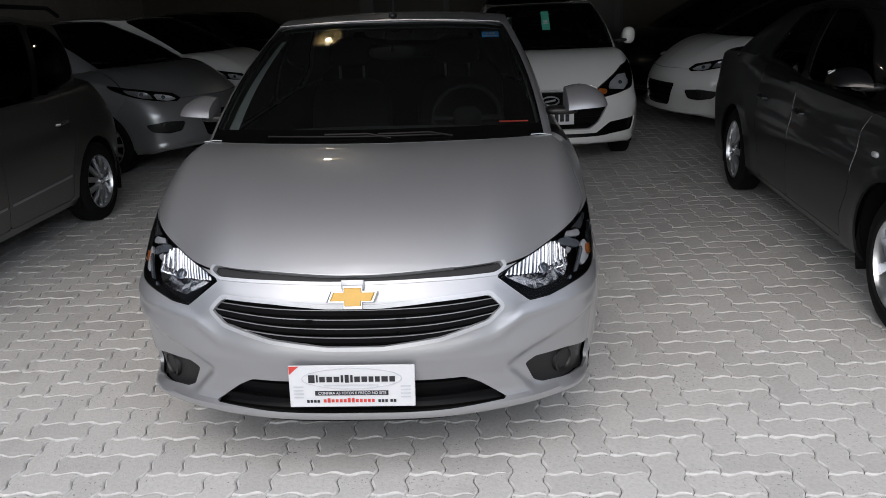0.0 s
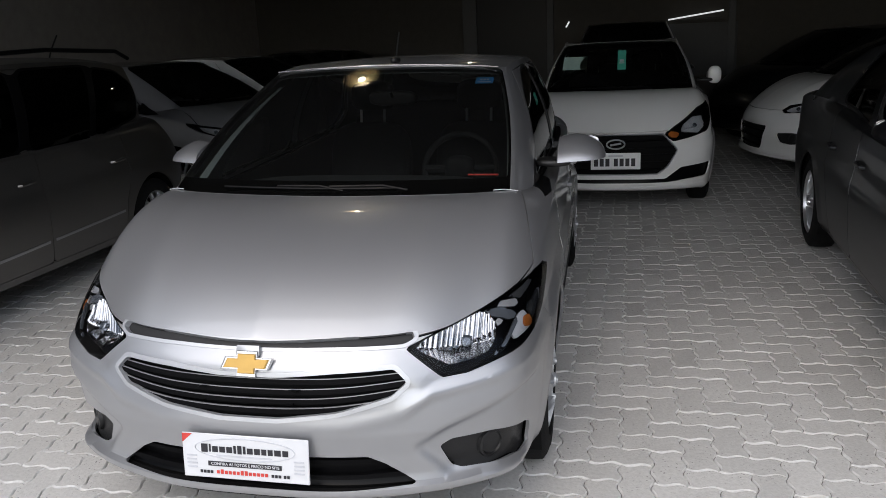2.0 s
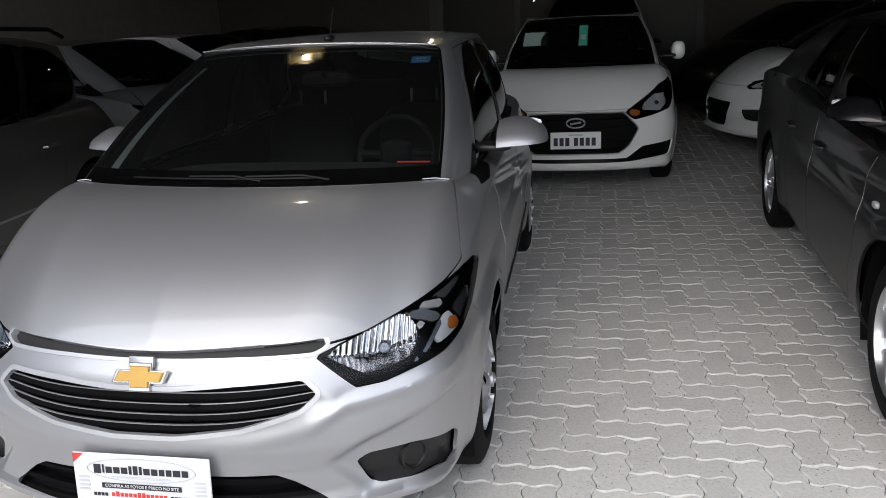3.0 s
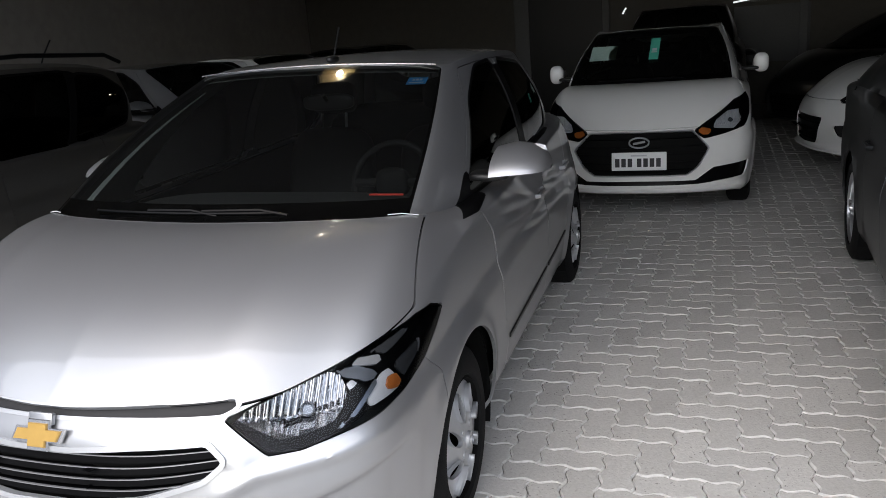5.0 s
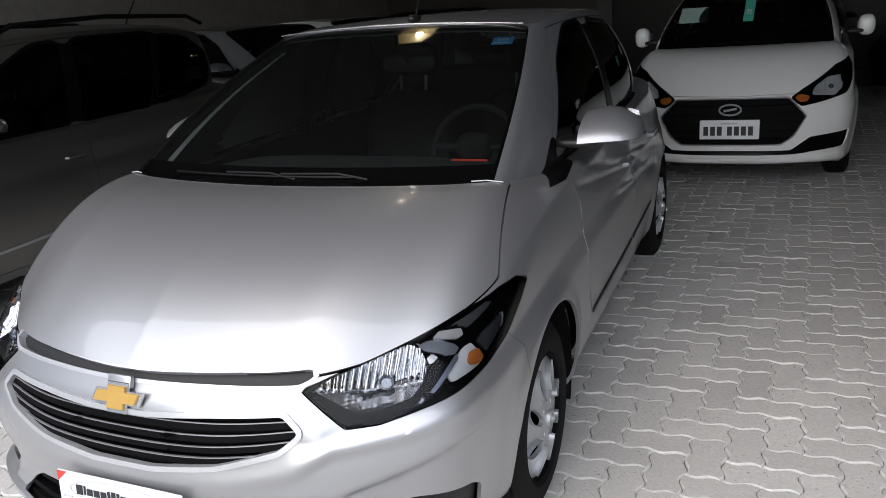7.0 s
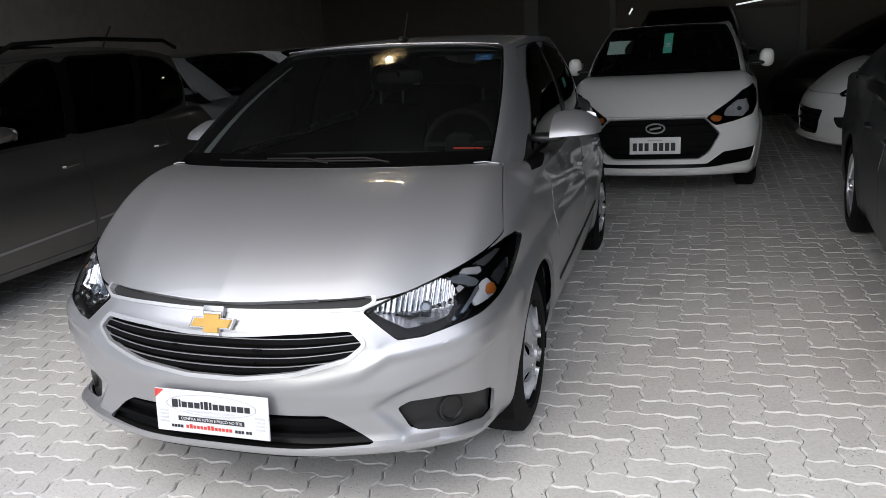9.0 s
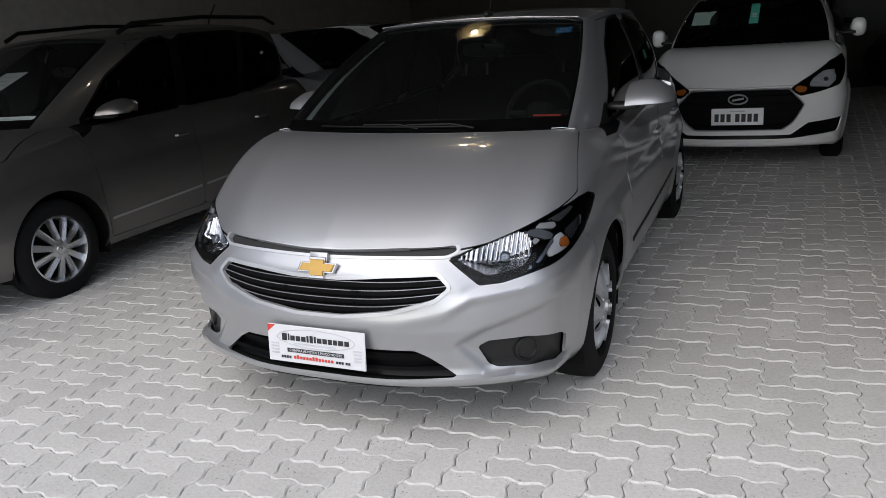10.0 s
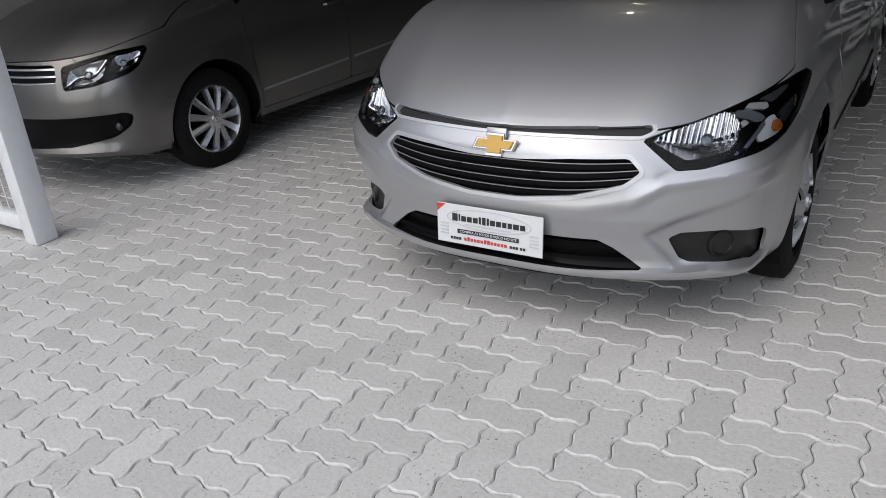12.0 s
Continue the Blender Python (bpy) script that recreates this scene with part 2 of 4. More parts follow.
def lathe(profile, n=48, axis="x"):
    """A solid of revolution round the x axis from (x, radius) rows."""
    verts, faces, m = [], [], len(profile)
    for k in range(n):
        c, s = math.cos(2 * math.pi * k / n), math.sin(2 * math.pi * k / n)
        verts += [(x, r * c, r * s) for x, r in profile]
    for k in range(n):
        j = (k + 1) % n
        for i in range(m - 1):
            faces.append((k * m + i, k * m + i + 1, j * m + i + 1, j * m + i))
    return np.array(verts), faces


# ---- the car's shell ----
# half outlines from the nose's middle round to the tail's middle: bumper line, shoulder, glass foot, roof edge
OUTLINE = [(0, 0), (.26, .012), (.48, .072), (.64, .15), (.765, .25), (.82, .38), (.843, .60), (.850, .95), (.852, 1.5),
           (.853, 2.2), (.848, 2.9), (.83, 3.4), (.76, 3.75), (.45, 3.90), (0, 3.93)]
SHOULDER = [(0, .062, .709), (.25, .088, .713), (.467, .16, .716), (.62, .285, .738), (.73, .42, .786), (.79, .59, .833), (.813, .80, .884),
            (.817, 1.08, .928), (.815, 1.55, .945), (.812, 2.2, .965), (.80, 2.85, .985), (.77, 3.3, 1.0), (.68, 3.62, 1.01), (.40, 3.78, 1.02), (0, 3.82, 1.02)]
FOOT = [(0, .76, 1.02), (.27, .78, 1.02), (.5, .83, 1.018), (.62, .88, 1.016), (.68, .92, 1.014), (.71, .99, 1.0), (.728, 1.10, .985),
        (.742, 1.28, .972), (.752, 1.65, .975), (.752, 2.25, .985), (.742, 2.85, 1.01), (.70, 3.25, 1.03), (.62, 3.5, 1.04), (.38, 3.62, 1.05), (0, 3.66, 1.05)]
ROOF = [(0, 1.69, 1.448), (.25, 1.70, 1.446), (.44, 1.725, 1.437), (.515, 1.745, 1.430), (.55, 1.77, 1.424), (.565, 1.84, 1.428), (.572, 1.92, 1.435),
        (.578, 2.03, 1.443), (.583, 2.2, 1.450), (.583, 2.5, 1.450), (.575, 2.9, 1.435), (.545, 3.2, 1.40), (.49, 3.33, 1.38), (.3, 3.38, 1.38), (0, 3.40, 1.38)]


def shell(cfg):
    """The whole skin as rings round the car: columns x, y, z, arc length, ring parameter, row."""
    res = cfg.get("res", 1.0)
    warp = cfg.get("warp", lambda P: P)
    M3 = warp(np.array([(x, y, 0.5) for x, y in OUTLINE]))
    S, G0, G1 = warp(np.array(SHOULDER)), warp(np.array(FOOT)), warp(np.array(ROOF))
    q = [0.0]
    for k in range(len(M3) - 1):
        seg = float(np.linalg.norm(M3[k + 1] - M3[k]))
        n = max(3, int(round(seg / ((0.013 if k < 6 else 0.024) * res))))
        q += [k + (i + 1) / n for i in range(n)]
    q = np.array(q)
    M, S, G0, G1 = spline(M3, q)[:, :2], spline(S, q), spline(G0, q), spline(G1, q)
    for A in (M, S, G0, G1):
        A[0, 0] = A[-1, 0] = 0
    d = np.gradient(M, axis=0)
    nrm = np.stack([-d[:, 1], d[:, 0]], axis=1) * -1
    nrm /= np.linalg.norm(nrm, axis=1)[:, None]
    arc = np.concatenate([[0], np.cumsum(np.hypot(*np.diff(M, axis=0).T))])
    front = np.clip(-nrm[:, 1], 0, 1) ** 1.3
    rear = np.clip(nrm[:, 1], 0, 1)
    rows = []
    zb = cfg.get("zb", 0.20) + cfg.get("lip", 0.03) * front
    nt, nd, ng, nr = [max(6, int(k / res)) for k in (46, 30, 22, 8)]
    dip = cfg.get("relief")
    for t in np.linspace(0, 1, nt):
        g = max(0, (t - 0.55) / 0.45) ** 2
        z = zb + (S[:, 2] - zb) * t
        fd = np.interp(t, [0, .02, .045, .08, .097, .112, .16, .30, .45, .6, 1], [.045, .004, -.015, -.018, -.016, .004, .012, .010, 0, .004, 0])
        sd = np.interp(t, [0, .06, .12, .2, .35, .5, .62, .72, .8, 1], [.070, .040, .028, .018, .006, 0, .0, .012, .008, 0])
        side = 1 - front - rear
        P = M + (S[:, :2] - M) * g - nrm * (front * fd + side * sd + rear * fd)[:, None]
        for hub, r in ((cfg["ya"], cfg["arch"]), (cfg["yb"], cfg["arch"])):
            rr = np.hypot(P[:, 1] - hub, z - cfg["zw"])
            P = P + nrm * (0.016 * np.exp(-((rr - r) / 0.05) ** 2) * np.clip((side - 0.3) / 0.5, 0, 1))[:, None]
        if dip is not None:
            P = P - nrm * dip(arc, z)[:, None]
        rows.append(np.column_stack([P, z, arc, q, np.full(len(q), t)]))
    for v in np.linspace(0, 1, nd)[1:]:
        P = S + (G0 - S) * v
        P[:, 2] = S[:, 2] + (G0[:, 2] - S[:, 2]) * (1 - (1 - v) ** cfg.get("crest", 2.0))
        if "deck" in cfg:
            P[:, 2] += cfg["deck"](P[:, 0], P[:, 1], v)
        rows.append(np.column_stack([P, arc, q, np.full(len(q), 1 + v)]))
    for h in np.linspace(0, 1, ng)[1:]:
        P = G0 + (G1 - G0) * h
        P[:, :2] += nrm * (cfg.get("bulge", 0.03) * math.sin(math.pi * h))
        P[:, 2] += 0.02 * math.sin(math.pi * h) * front
        rows.append(np.column_stack([P, arc, q, np.full(len(q), 2 + h)]))
    y0, y1 = G1[0, 1] + 0.25, G1[-1, 1] - 0.2
    yc = np.clip(G1[:, 1], y0, y1)
    crown = cfg["top"] - 0.03 * ((yc - (y0 + y1) / 2) / (y1 - y0) * 2) ** 2
    spine = np.column_stack([np.zeros(len(q)), yc, crown])
    for w in np.linspace(0, 1, nr)[1:]:
        P = G1 + (spine - G1) * w
        P[:, 2] = G1[:, 2] + (spine[:, 2] - G1[:, 2]) * (1 - (1 - w) ** 2.2)
        rows.append(np.column_stack([P, arc, q, np.full(len(q), 3 + w)]))
    n = len(q)
    V, F = [], []
    ring = 2 * (n - 1)
    for R in rows:
        L = R[1:-1][::-1].copy()
        L[:, 0] *= -1
        L[:, 3] *= -1
        V.append(np.concatenate([R, L]))
    V = np.concatenate(V)
    for i in range(len(rows) - 1):
        for j in range(ring):
            k = (j + 1) % ring
            F.append((i * ring + j, i * ring + k, (i + 1) * ring + k, (i + 1) * ring + j))
    return V, F


def mirrored_sdf(poly, cols):
    """Distance to a polygon given for the right half, in the columns cols, mirrored to the left."""
    def f(V):
        p = V[:, cols].copy()
        p[:, 0] = np.abs(p[:, 0])
        return sdf(p, poly)
    return f


AZ = [3, 2]
YZ = [1, 2]


def lateral(poly):
    def f(V):
        return np.where(np.abs(V[:, 0]) > 0.45, sdf(V[:, YZ], poly), 1.0)
    return f


def sides(mesh):
    return split(mesh, lambda V: V[:, 0])


def wheel(car, x, y, z, r, width, side, style):
    """A wheel: rim with its spokes, tyre and hub cap under it. side: +1 on the car's +x side."""
    w = width / 2
    rim = r * style.get("rim", 0.66)
    prof = [(-w * .8, rim), (-w * .98, rim + .012), (-w, rim + (r - rim) * .45), (-w * .86, r - .022), (-w * .72, r - .004), (-w * .35, r), (w * .35, r), (w * .72, r - .004), (w * .86, r - .022),
            (w, rim + (r - rim) * .45), (w * .98, rim + .012), (w * .8, rim)]
    n, spokes = 96, style["spokes"]
    # face of the rim: a polar sheet with openings cut through it
    V, F, R, A = [], [], 16, n * 2
    for i in range(R):
        rr = 0.012 + (rim - 0.004 - 0.012) * i / (R - 1)
        x0 = w * style.get("dish", 0.72) + 0.018 * math.cos(rr / rim * 2.4) - (0.0 if rr < rim * .92 else 0.004)
        for k in range(A):
            V.append((x0, rr * math.cos(2 * math.pi * k / A), rr * math.sin(2 * math.pi * k / A)))
    for i in range(R - 1):
        for k in range(A):
            F.append((i * A + k, i * A + (k + 1) % A, (i + 1) * A + (k + 1) % A, (i + 1) * A + k))
    V = np.array(V)

    def holes(V):
        rr = np.hypot(V[:, 1], V[:, 2])
        th = np.arctan2(V[:, 2], V[:, 1]) + style.get("twist", 0.0) * (rr / rim - 0.5)
        ph = np.abs(((th * spokes / (2 * math.pi)) % 1) - 0.5) * 2 * math.pi / spokes * rr
        wide = math.pi / spokes * rr - style.get("spoke", 0.022) * (0.75 + 0.5 * rr / rim)
        if style.get("oval"):
            return (np.hypot(ph / style["oval"], (rr / rim - 0.655) / 0.235) - 1) * style["oval"] * .6
        return np.maximum(np.maximum(ph - wide, rim * style.get("r0", 0.38) - rr), rr - rim * style.get("r1", 0.93))
    _, face = split((V, F), holes)
    face = edged(face, 0.016)
    barrel = lathe([(w * .86, rim + .004), (w * .9, rim - .004), (w * .6, rim - .016), (-w * .9, rim - .022)], n)
    cap = lathe([(w * style.get("dish", .72) + .012, rim * .14), (w * style.get("dish", .72) + .028, rim * .13), (w * style.get("dish", .72) + .03, .001)], 32)
    back = lathe([(-w * .1, rim - .02), (-w * .1 + .01, rim * .5), (-w * .1 + .012, .002)], 40)
    m = pose(x, y, z) if side > 0 else pose(x, y, z, 0, 0, 180)
    ob = part("wheel", face, style.get("mat", ALLOY), car)
    ob.matrix_local = m
    part("tyre", lathe(prof, n), RUBBER, ob, "black rubber tyre")
    part("rim_barrel", barrel, style.get("barrel", ALLOY), ob, "inner barrel of the rim")
    part("hub_cap", cap, style.get("mat", SATIN), ob)
    part("brake_disc", back, style.get("back", PLASTIC), ob)
    bolts = []
    for k in range(style.get("bolts", 4)):
        b = lathe([(w * style.get("dish", .72) + .004, .012), (w * style.get("dish", .72) + .0165, .010), (w * style.get("dish", .72) + .0165, .001)], 10)
        a = 2 * math.pi * (k + .5) / style.get("bolts", 4)
        bv = b[0] + np.array([0, rim * .27 * math.cos(a), rim * .27 * math.sin(a)])
        bolts.append((bv, b[1]))
    for bv in bolts:
        part("wheel_bolt", bv, HUBCAP, ob)
    return ob


def superellipsoid(cx, cy, cz, rx, ry, rz, e=0.6, n=28):
    V, F = [], []

    def p(v, k):
        return math.copysign(abs(v) ** k, v)
    for i in range(n + 1):
        b = -math.pi / 2 + math.pi * i / n
        for j in range(2 * n):
            a = math.pi * j / n
            V.append((cx + rx * p(math.cos(b), e) * p(math.cos(a), e), cy + ry * p(math.cos(b), e) * p(math.sin(a), e), cz + rz * p(math.sin(b), e)))
    for i in range(n):
        for j in range(2 * n):
            k = (j + 1) % (2 * n)
            F.append((i * 2 * n + j, i * 2 * n + k, (i + 1) * 2 * n + k, (i + 1) * 2 * n + j))
    return np.array(V), F


def door_mirror(car, cfg, sx):
    """Wedge shaped mirror shell: a low front edge with a crease above it, a sloping top and an upright glass behind, on a black foot."""
    cx, cy, cz, k = cfg["mirror"]
    if sx < 0 and cfg.get("mirror_left"):
        cx, cy, cz, k = cfg["mirror_left"]
    section = [(-.118, -.043), (-.112, -.030), (-.104, -.016), (-.085, .004), (-.045, .024), (.005, .040), (.055, .048), (.095, .046), (.112, .036), (.116, .0), (.112, -.034), (.09, -.044), (.0, -.046), (-.09, -.047)]
    V, F, n = [], [], len(section)
    steps = [0, .015, .05, .12, .25, .4, .55, .68, .78, .86, .92, .96, .985, 1.0]
    for u in steps:
        end = min(1, max(.02, u / .05)) ** .4
        tall = end * (.86 + .14 * math.sin(math.pi * min(1, u * 1.3))) * max(.02, 1 - u ** 5) ** .55
        deep = end * (1 - .12 * u) * max(.05, 1 - u ** 9) ** .5
        for y, z in section:
            V.append((sx * (cx + (-.103 + .207 * u) * k), cy + (.05 * (u - .5) + y * deep) * k, cz + (.006 * u - .044 + (z + .044) * tall * 1.05) * k))
    for r in range(len(steps) - 1):
        for c in range(n):
            d = (c + 1) % n
            f = (r * n + c, r * n + d, (r + 1) * n + d, (r + 1) * n + c)
            F.append(f if sx > 0 else f[::-1])
    F.append(tuple(range(n))[::-1] if sx > 0 else tuple(range(n)))
    shape = (np.array(V), F)
    if cfg.get("mirror_oval"):
        shape = superellipsoid(sx * cx, cy, cz, *cfg["mirror_oval"], .75, 20)
    ob = part("door_mirror", shape, cfg.get("mirror_paint", cfg["paint"]), car, "", True, 28)
    foot = superellipsoid(sx * (cx - .115 * k), cy - .02, cz - .055 * k, .075, .06, .018, .6, 12)
    part("mirror_base", foot, PLASTIC, ob, "black plastic mirror foot")
    g = [(sx * (cx + x * k), cy + .108 * k + .02 * x, cz + z * k) for x, z in ((-.09, -.035), (.06, -.033), (.082, -.01), (.07, .03), (.04, .04), (-.08, .036))]
    part("mirror_glass", (g, [tuple(range(6))]), CHROME, ob, "silvered mirror glass", False)
    return ob


def seat(car, x, y, cloth=INTERIOR):
    cushion = superellipsoid(x, y, 0.52, .25, .26, .09, .5, 14)
    V, F = superellipsoid(0, 0, 0, .24, .07, .31, .5, 14)
    m = np.array(pose(x, y + .30, .80, -14))
    V = V @ m[:3, :3].T + m[:3, 3]
    rest = superellipsoid(x, y + .42, 1.25, .13, .05, .085, .6, 12)
    ob = part("seat", joined(cushion, (V, F)), cloth, car)
    part("headrest", rest, cloth, ob)
    for dx in (-.07, .07):
        part("headrest_post", tube([(x + dx, y + .38, 1.07), (x + dx, y + .40, 1.18)], .008, 8), POST_GLINT, ob, "headrest post whitened for its sky reflection")
    return ob


def build_car(name, label, cfg, place):
    car = new(name)
    tagged(car, label, "car", cfg.get("group", ""))
    skin = shell(cfg)
    pnt = cfg["paint"]
    ya, yb, zw, arch = cfg["ya"], cfg["yb"], cfg["zw"], cfg["arch"]
    warp = cfg.get("warp", lambda P: P)

    def W(y, z):
        return tuple(warp(np.array([[0.8, y, z]]))[0][1:])

    def wp(poly):
        return [W(*p) for p in poly]
    for hub in (ya, yb):
        _, skin = split(skin, lambda V: np.where((V[:, 5] < 1) & (np.abs(V[:, 0]) > 0.45), np.hypot(V[:, 1] - hub, V[:, 2] - zw) - arch, 1.0))
    # black inner shell behind the gaps and openings
    lower, _ = split(skin, lambda V: V[:, 5] - 1.97)
    _, lower = split(lower, mirrored_sdf(rounded(cfg["lamp"], 1, .012), AZ))
    part("inner_shell", offset(lower, -0.035), DARK, car, "black inner bodywork")
    # glass
    wind, skin = split(skin, lambda V: np.maximum.reduce([(V[:, 4] - cfg.get("q_wind", 3.9)) * 0.09, (1.987 - V[:, 5]) * 0.4, (V[:, 5] - 2.985) * 0.9]))
    frit, wind = split(wind, lambda V: np.minimum(V[:, 5] - 2.085, (3.72 - V[:, 4]) * 0.5))
    if cfg.get("pillar_trim"):
        inner, _ = split(wind, lambda V: np.maximum(cfg["pillar_trim"] - V[:, 4], V[:, 5] - 2.94) * .3)
        for m in sides(inner)[:1]:
            part("pillar_trim", offset(m, -.05), PALE_TRIM, car, "pale inner pillar trim")
    ws = part("windscreen", wind, GLASS, car, "clear laminated windscreen")
    part("windscreen_border", frit, FRIT, ws, "black printed glass border")
    tail, skin = split(skin, lambda V: np.maximum.reduce([(12.6 - V[:, 4]) * 0.3, (2.1 - V[:, 5]) * 0.5, (V[:, 5] - 2.9) * 0.5]))
    part("rear_window", tail, TINTED, car, "tinted rear window")
    for k, poly in enumerate(cfg["windows"]):
        pane, skin = split(skin, lateral(rounded(wp(poly), 2, 0.06)))
        for sx, m in zip((-1, 1), sides(pane)):
            if len(m[1]):
                part("side_window", offset(m, -0.006), cfg.get("side_glass", TINTED), car, "dark tinted side window")
    outs = [rounded(wp(poly), 2, 0.06) for poly in cfg["windows"]]
    if outs:
        def surround(V):
            d = [sdf(V[:, YZ], o) for o in outs]
            f = [k - cfg.get("frame", 0.014) for k in d] + [m + n - 0.112 for m, n in zip(d, d[1:])]
            return np.where((np.abs(V[:, 0]) > 0.45) & (V[:, 5] > 1.6), np.minimum.reduce(f), 1.0)
        border, skin = split(skin, surround)
        for m in sides(border):
            part("window_frame", edged(offset(m, -.002), .008), BLACK_TRIM, car, "black window frame and pillar")
    lining, _ = split(skin, lambda V: np.maximum(2.0 - V[:, 5], (V[:, 4] - 12.3) * .3))
    part("cabin_lining", offset(lining, -0.03), PALE_TRIM, car, "pale grey pillar and roof lining")
    if "sail" in cfg:
        tri, skin = split(skin, lateral(rounded(wp(cfg["sail"]), 1)))
        for m in sides(tri):
            part("window_sail", edged(offset(m, 0.001), .008), BLACK_TRIM, car, "black plastic window corner")
    # front openings and lamps
    lamp, skin = split(skin, mirrored_sdf(rounded(cfg["lamp"], 1, .012), AZ), 0.0015)
    for m in sides(lamp):
        build_lamp(car, m, cfg)
    for op in cfg["openings"]:
        shape = mirrored_sdf(rounded(op["poly"], op.get("round", 2)), AZ)

        def inside(V, grow=0.0):
            return np.maximum(shape(V) - grow, (V[:, 5] - op.get("below", 2.0)) * 0.4)
        hole, skin = split(skin, inside)
        if op["what"] == "fog":
            for m in sides(hole):
                ob = part("fog_lamp_bezel", edged(offset(m, -0.022), 0.01), PLASTIC, car, "black plastic fog lamp blank")
                c = m[0][:, :3].mean(axis=0)
                nn = normals(*m).mean(axis=0)
                mt = Matrix.Translation(c - nn * 0.016) @ Vector((1, 0, 0)).rotation_difference(Vector(nn)).to_matrix().to_4x4()
                V, F = lathe([(0, .048), (.012, .045), (.014, .038), (.004, .034), (.003, .001)], 28)
                V = V @ np.array(mt)[:3, :3].T + np.array(mt)[:3, 3]
                part("fog_lamp_cover", (V, F), PLASTIC, ob)
        else:
            ob = part(op["what"], edged(offset(hole, -op.get("depth", 0.03)), 0.01), op.get("back", BLACK_TRIM), car, op.get("label", ""))
            for b in range(op.get("bars", 0)):
                lo, hi = op["zs"]
                zc = lo + (hi - lo) * (b + 0.42) / op["bars"]
                def height(V):
                    return V[:, 2] - zc - op.get("vee", 0.0) * (1 - 0.7 * b / max(1, op["bars"] - 1)) * (np.abs(V[:, 0]) / 0.45) ** 2
                bar = band(hole, height, 0.5 * op.get("thick", 0.016))
                if len(bar[1]):
                    part("grille_bar", edged(offset(bar, -0.008), 0.025), op.get("bar_mat", GRILLE_BLACK), ob)
                    top = 0.5 * op.get("thick", .016)
                    # Grey strip on the bar's top edge paints its thin highlight.
                    edge = band(hole, lambda V: height(V) - top, 0.0012)
                    if op.get("edge") and len(edge[1]):
                        part("bar_highlight", edged(offset(edge, -0.006), 0.006), op["edge"], ob, "thin grey strip for the bar edge highlight")
        if op.get("trim"):
            ring, skin = split(skin, lambda V: inside(V, op["trim"]))
            part("grille_surround", edged(offset(ring, op.get("proud", 0.004)), 0.02), op.get("trim_mat", SATIN), car, "satin silver grille surround")
    # panels
    hood_x = cfg["hood_edge"]

    def hood(V):
        e = np.maximum(np.abs(V[:, 0]) - np.interp(V[:, 1], hood_x[0], hood_x[1]), (V[:, 4] - 7) * 0.1)
        return np.maximum.reduce([e, (1.0 - V[:, 5]) * 0.5, (V[:, 5] - 1.98) * 0.4])
    h, skin = split(skin, hood, 0.0025)
    part("hood", edged(h, 0.012), pnt, car, "painted steel hood")
    by = cfg.get("bumper_y", [(0.2, .56), (.6, .56), (.72, .66), (1.2, .74)])
    bz, bv = zip(*by)
    bump, skin = split(skin, lambda V: np.where(V[:, 5] <= 1.02, V[:, 1] - np.interp(V[:, 2], bz, bv), 1.0), 0.0018)
    part("front_bumper", edged(bump, 0.012), pnt, car, "painted plastic front bumper")
    doors = cfg["doors"]
    below = 0.965
    for k in range(len(doors) - 1):
        def door(V):
            f0 = np.interp(V[:, 2], doors[k][0], doors[k][1]) - V[:, 1]
            f1 = V[:, 1] - np.interp(V[:, 2], doors[k + 1][0], doors[k + 1][1])
            f = np.maximum.reduce([f0, f1, 0.255 - V[:, 2], (V[:, 5] - 2.94) * 0.5])
            return np.where(np.abs(V[:, 0]) > 0.45, f, 1.0)
        d, skin = split(skin, door, 0.0022)
        for sx, m in zip((-1, 1), sides(d)):
            ob = part("door", edged(m, 0.012), pnt, car, "painted door panel")
            rim = m[0][(np.abs(door(m[0])) < .0034) & (m[0][:, 1] < np.interp(m[0][:, 2], doors[k][0], doors[k][1]) + .01) & (m[0][:, 2] > cfg.get("edge_low", .62)) & (m[0][:, 2] < .925) & (m[0][:, 5] < 1.85)]
            # Thin bright strip along the door's front edge paints its highlight.
            if cfg.get("edge_highlights") and len(rim) > 3:
                rim = rim[np.argsort(rim[:, 2])]
                keep = [rim[0]]
                for r in rim[1:]:
                    if r[2] - keep[-1][2] > .012:
                        keep.append(r)
                part("door_edge_highlight", tube([r[:3] + np.array([sx * .0008, -.0008, 0]) for r in keep], .0012, 6), SATIN, ob, "bright strip for the highlight on the door edge")
            y1 = np.interp(0.8, doors[k + 1][0], doors[k + 1][1]) - 0.13
            hx = sx * (cfg["half"] - 0.018)
            part("door_handle", tube([(hx - sx * .02, y1 - .08, .80), (hx + sx * .016, y1 - .065, .803), (hx + sx * .018, y1 + .05, .81), (hx - sx * .02, y1 + .07, .81)], .011, 8), cfg.get("handle", pnt), ob)
            if cfg.get("moulding"):
                ys = (np.interp(.4, doors[k][0], doors[k][1]) + .03, np.interp(.4, doors[k + 1][0], doors[k + 1][1]) - .03)
                strip, _ = split(band(m, lambda V: V[:, 2] - .40 - .03 * (V[:, 1] - 2), cfg["moulding"]), lambda V: np.maximum(ys[0] - V[:, 1], V[:, 1] - ys[1]))
                if len(strip[1]):
                    part("door_moulding", edged(offset(strip, 0.006), .006), cfg.get("moulding_mat", PLASTIC), ob)
    part("body_shell", edged(skin, 0.012), pnt, car, "painted roof, pillars and fenders")
    # floor pan and wheel housings
    part("floor_pan", box(-.56, .56, .55, cfg["length"] - .45, .19, .23), DARK, car, "black underbody")
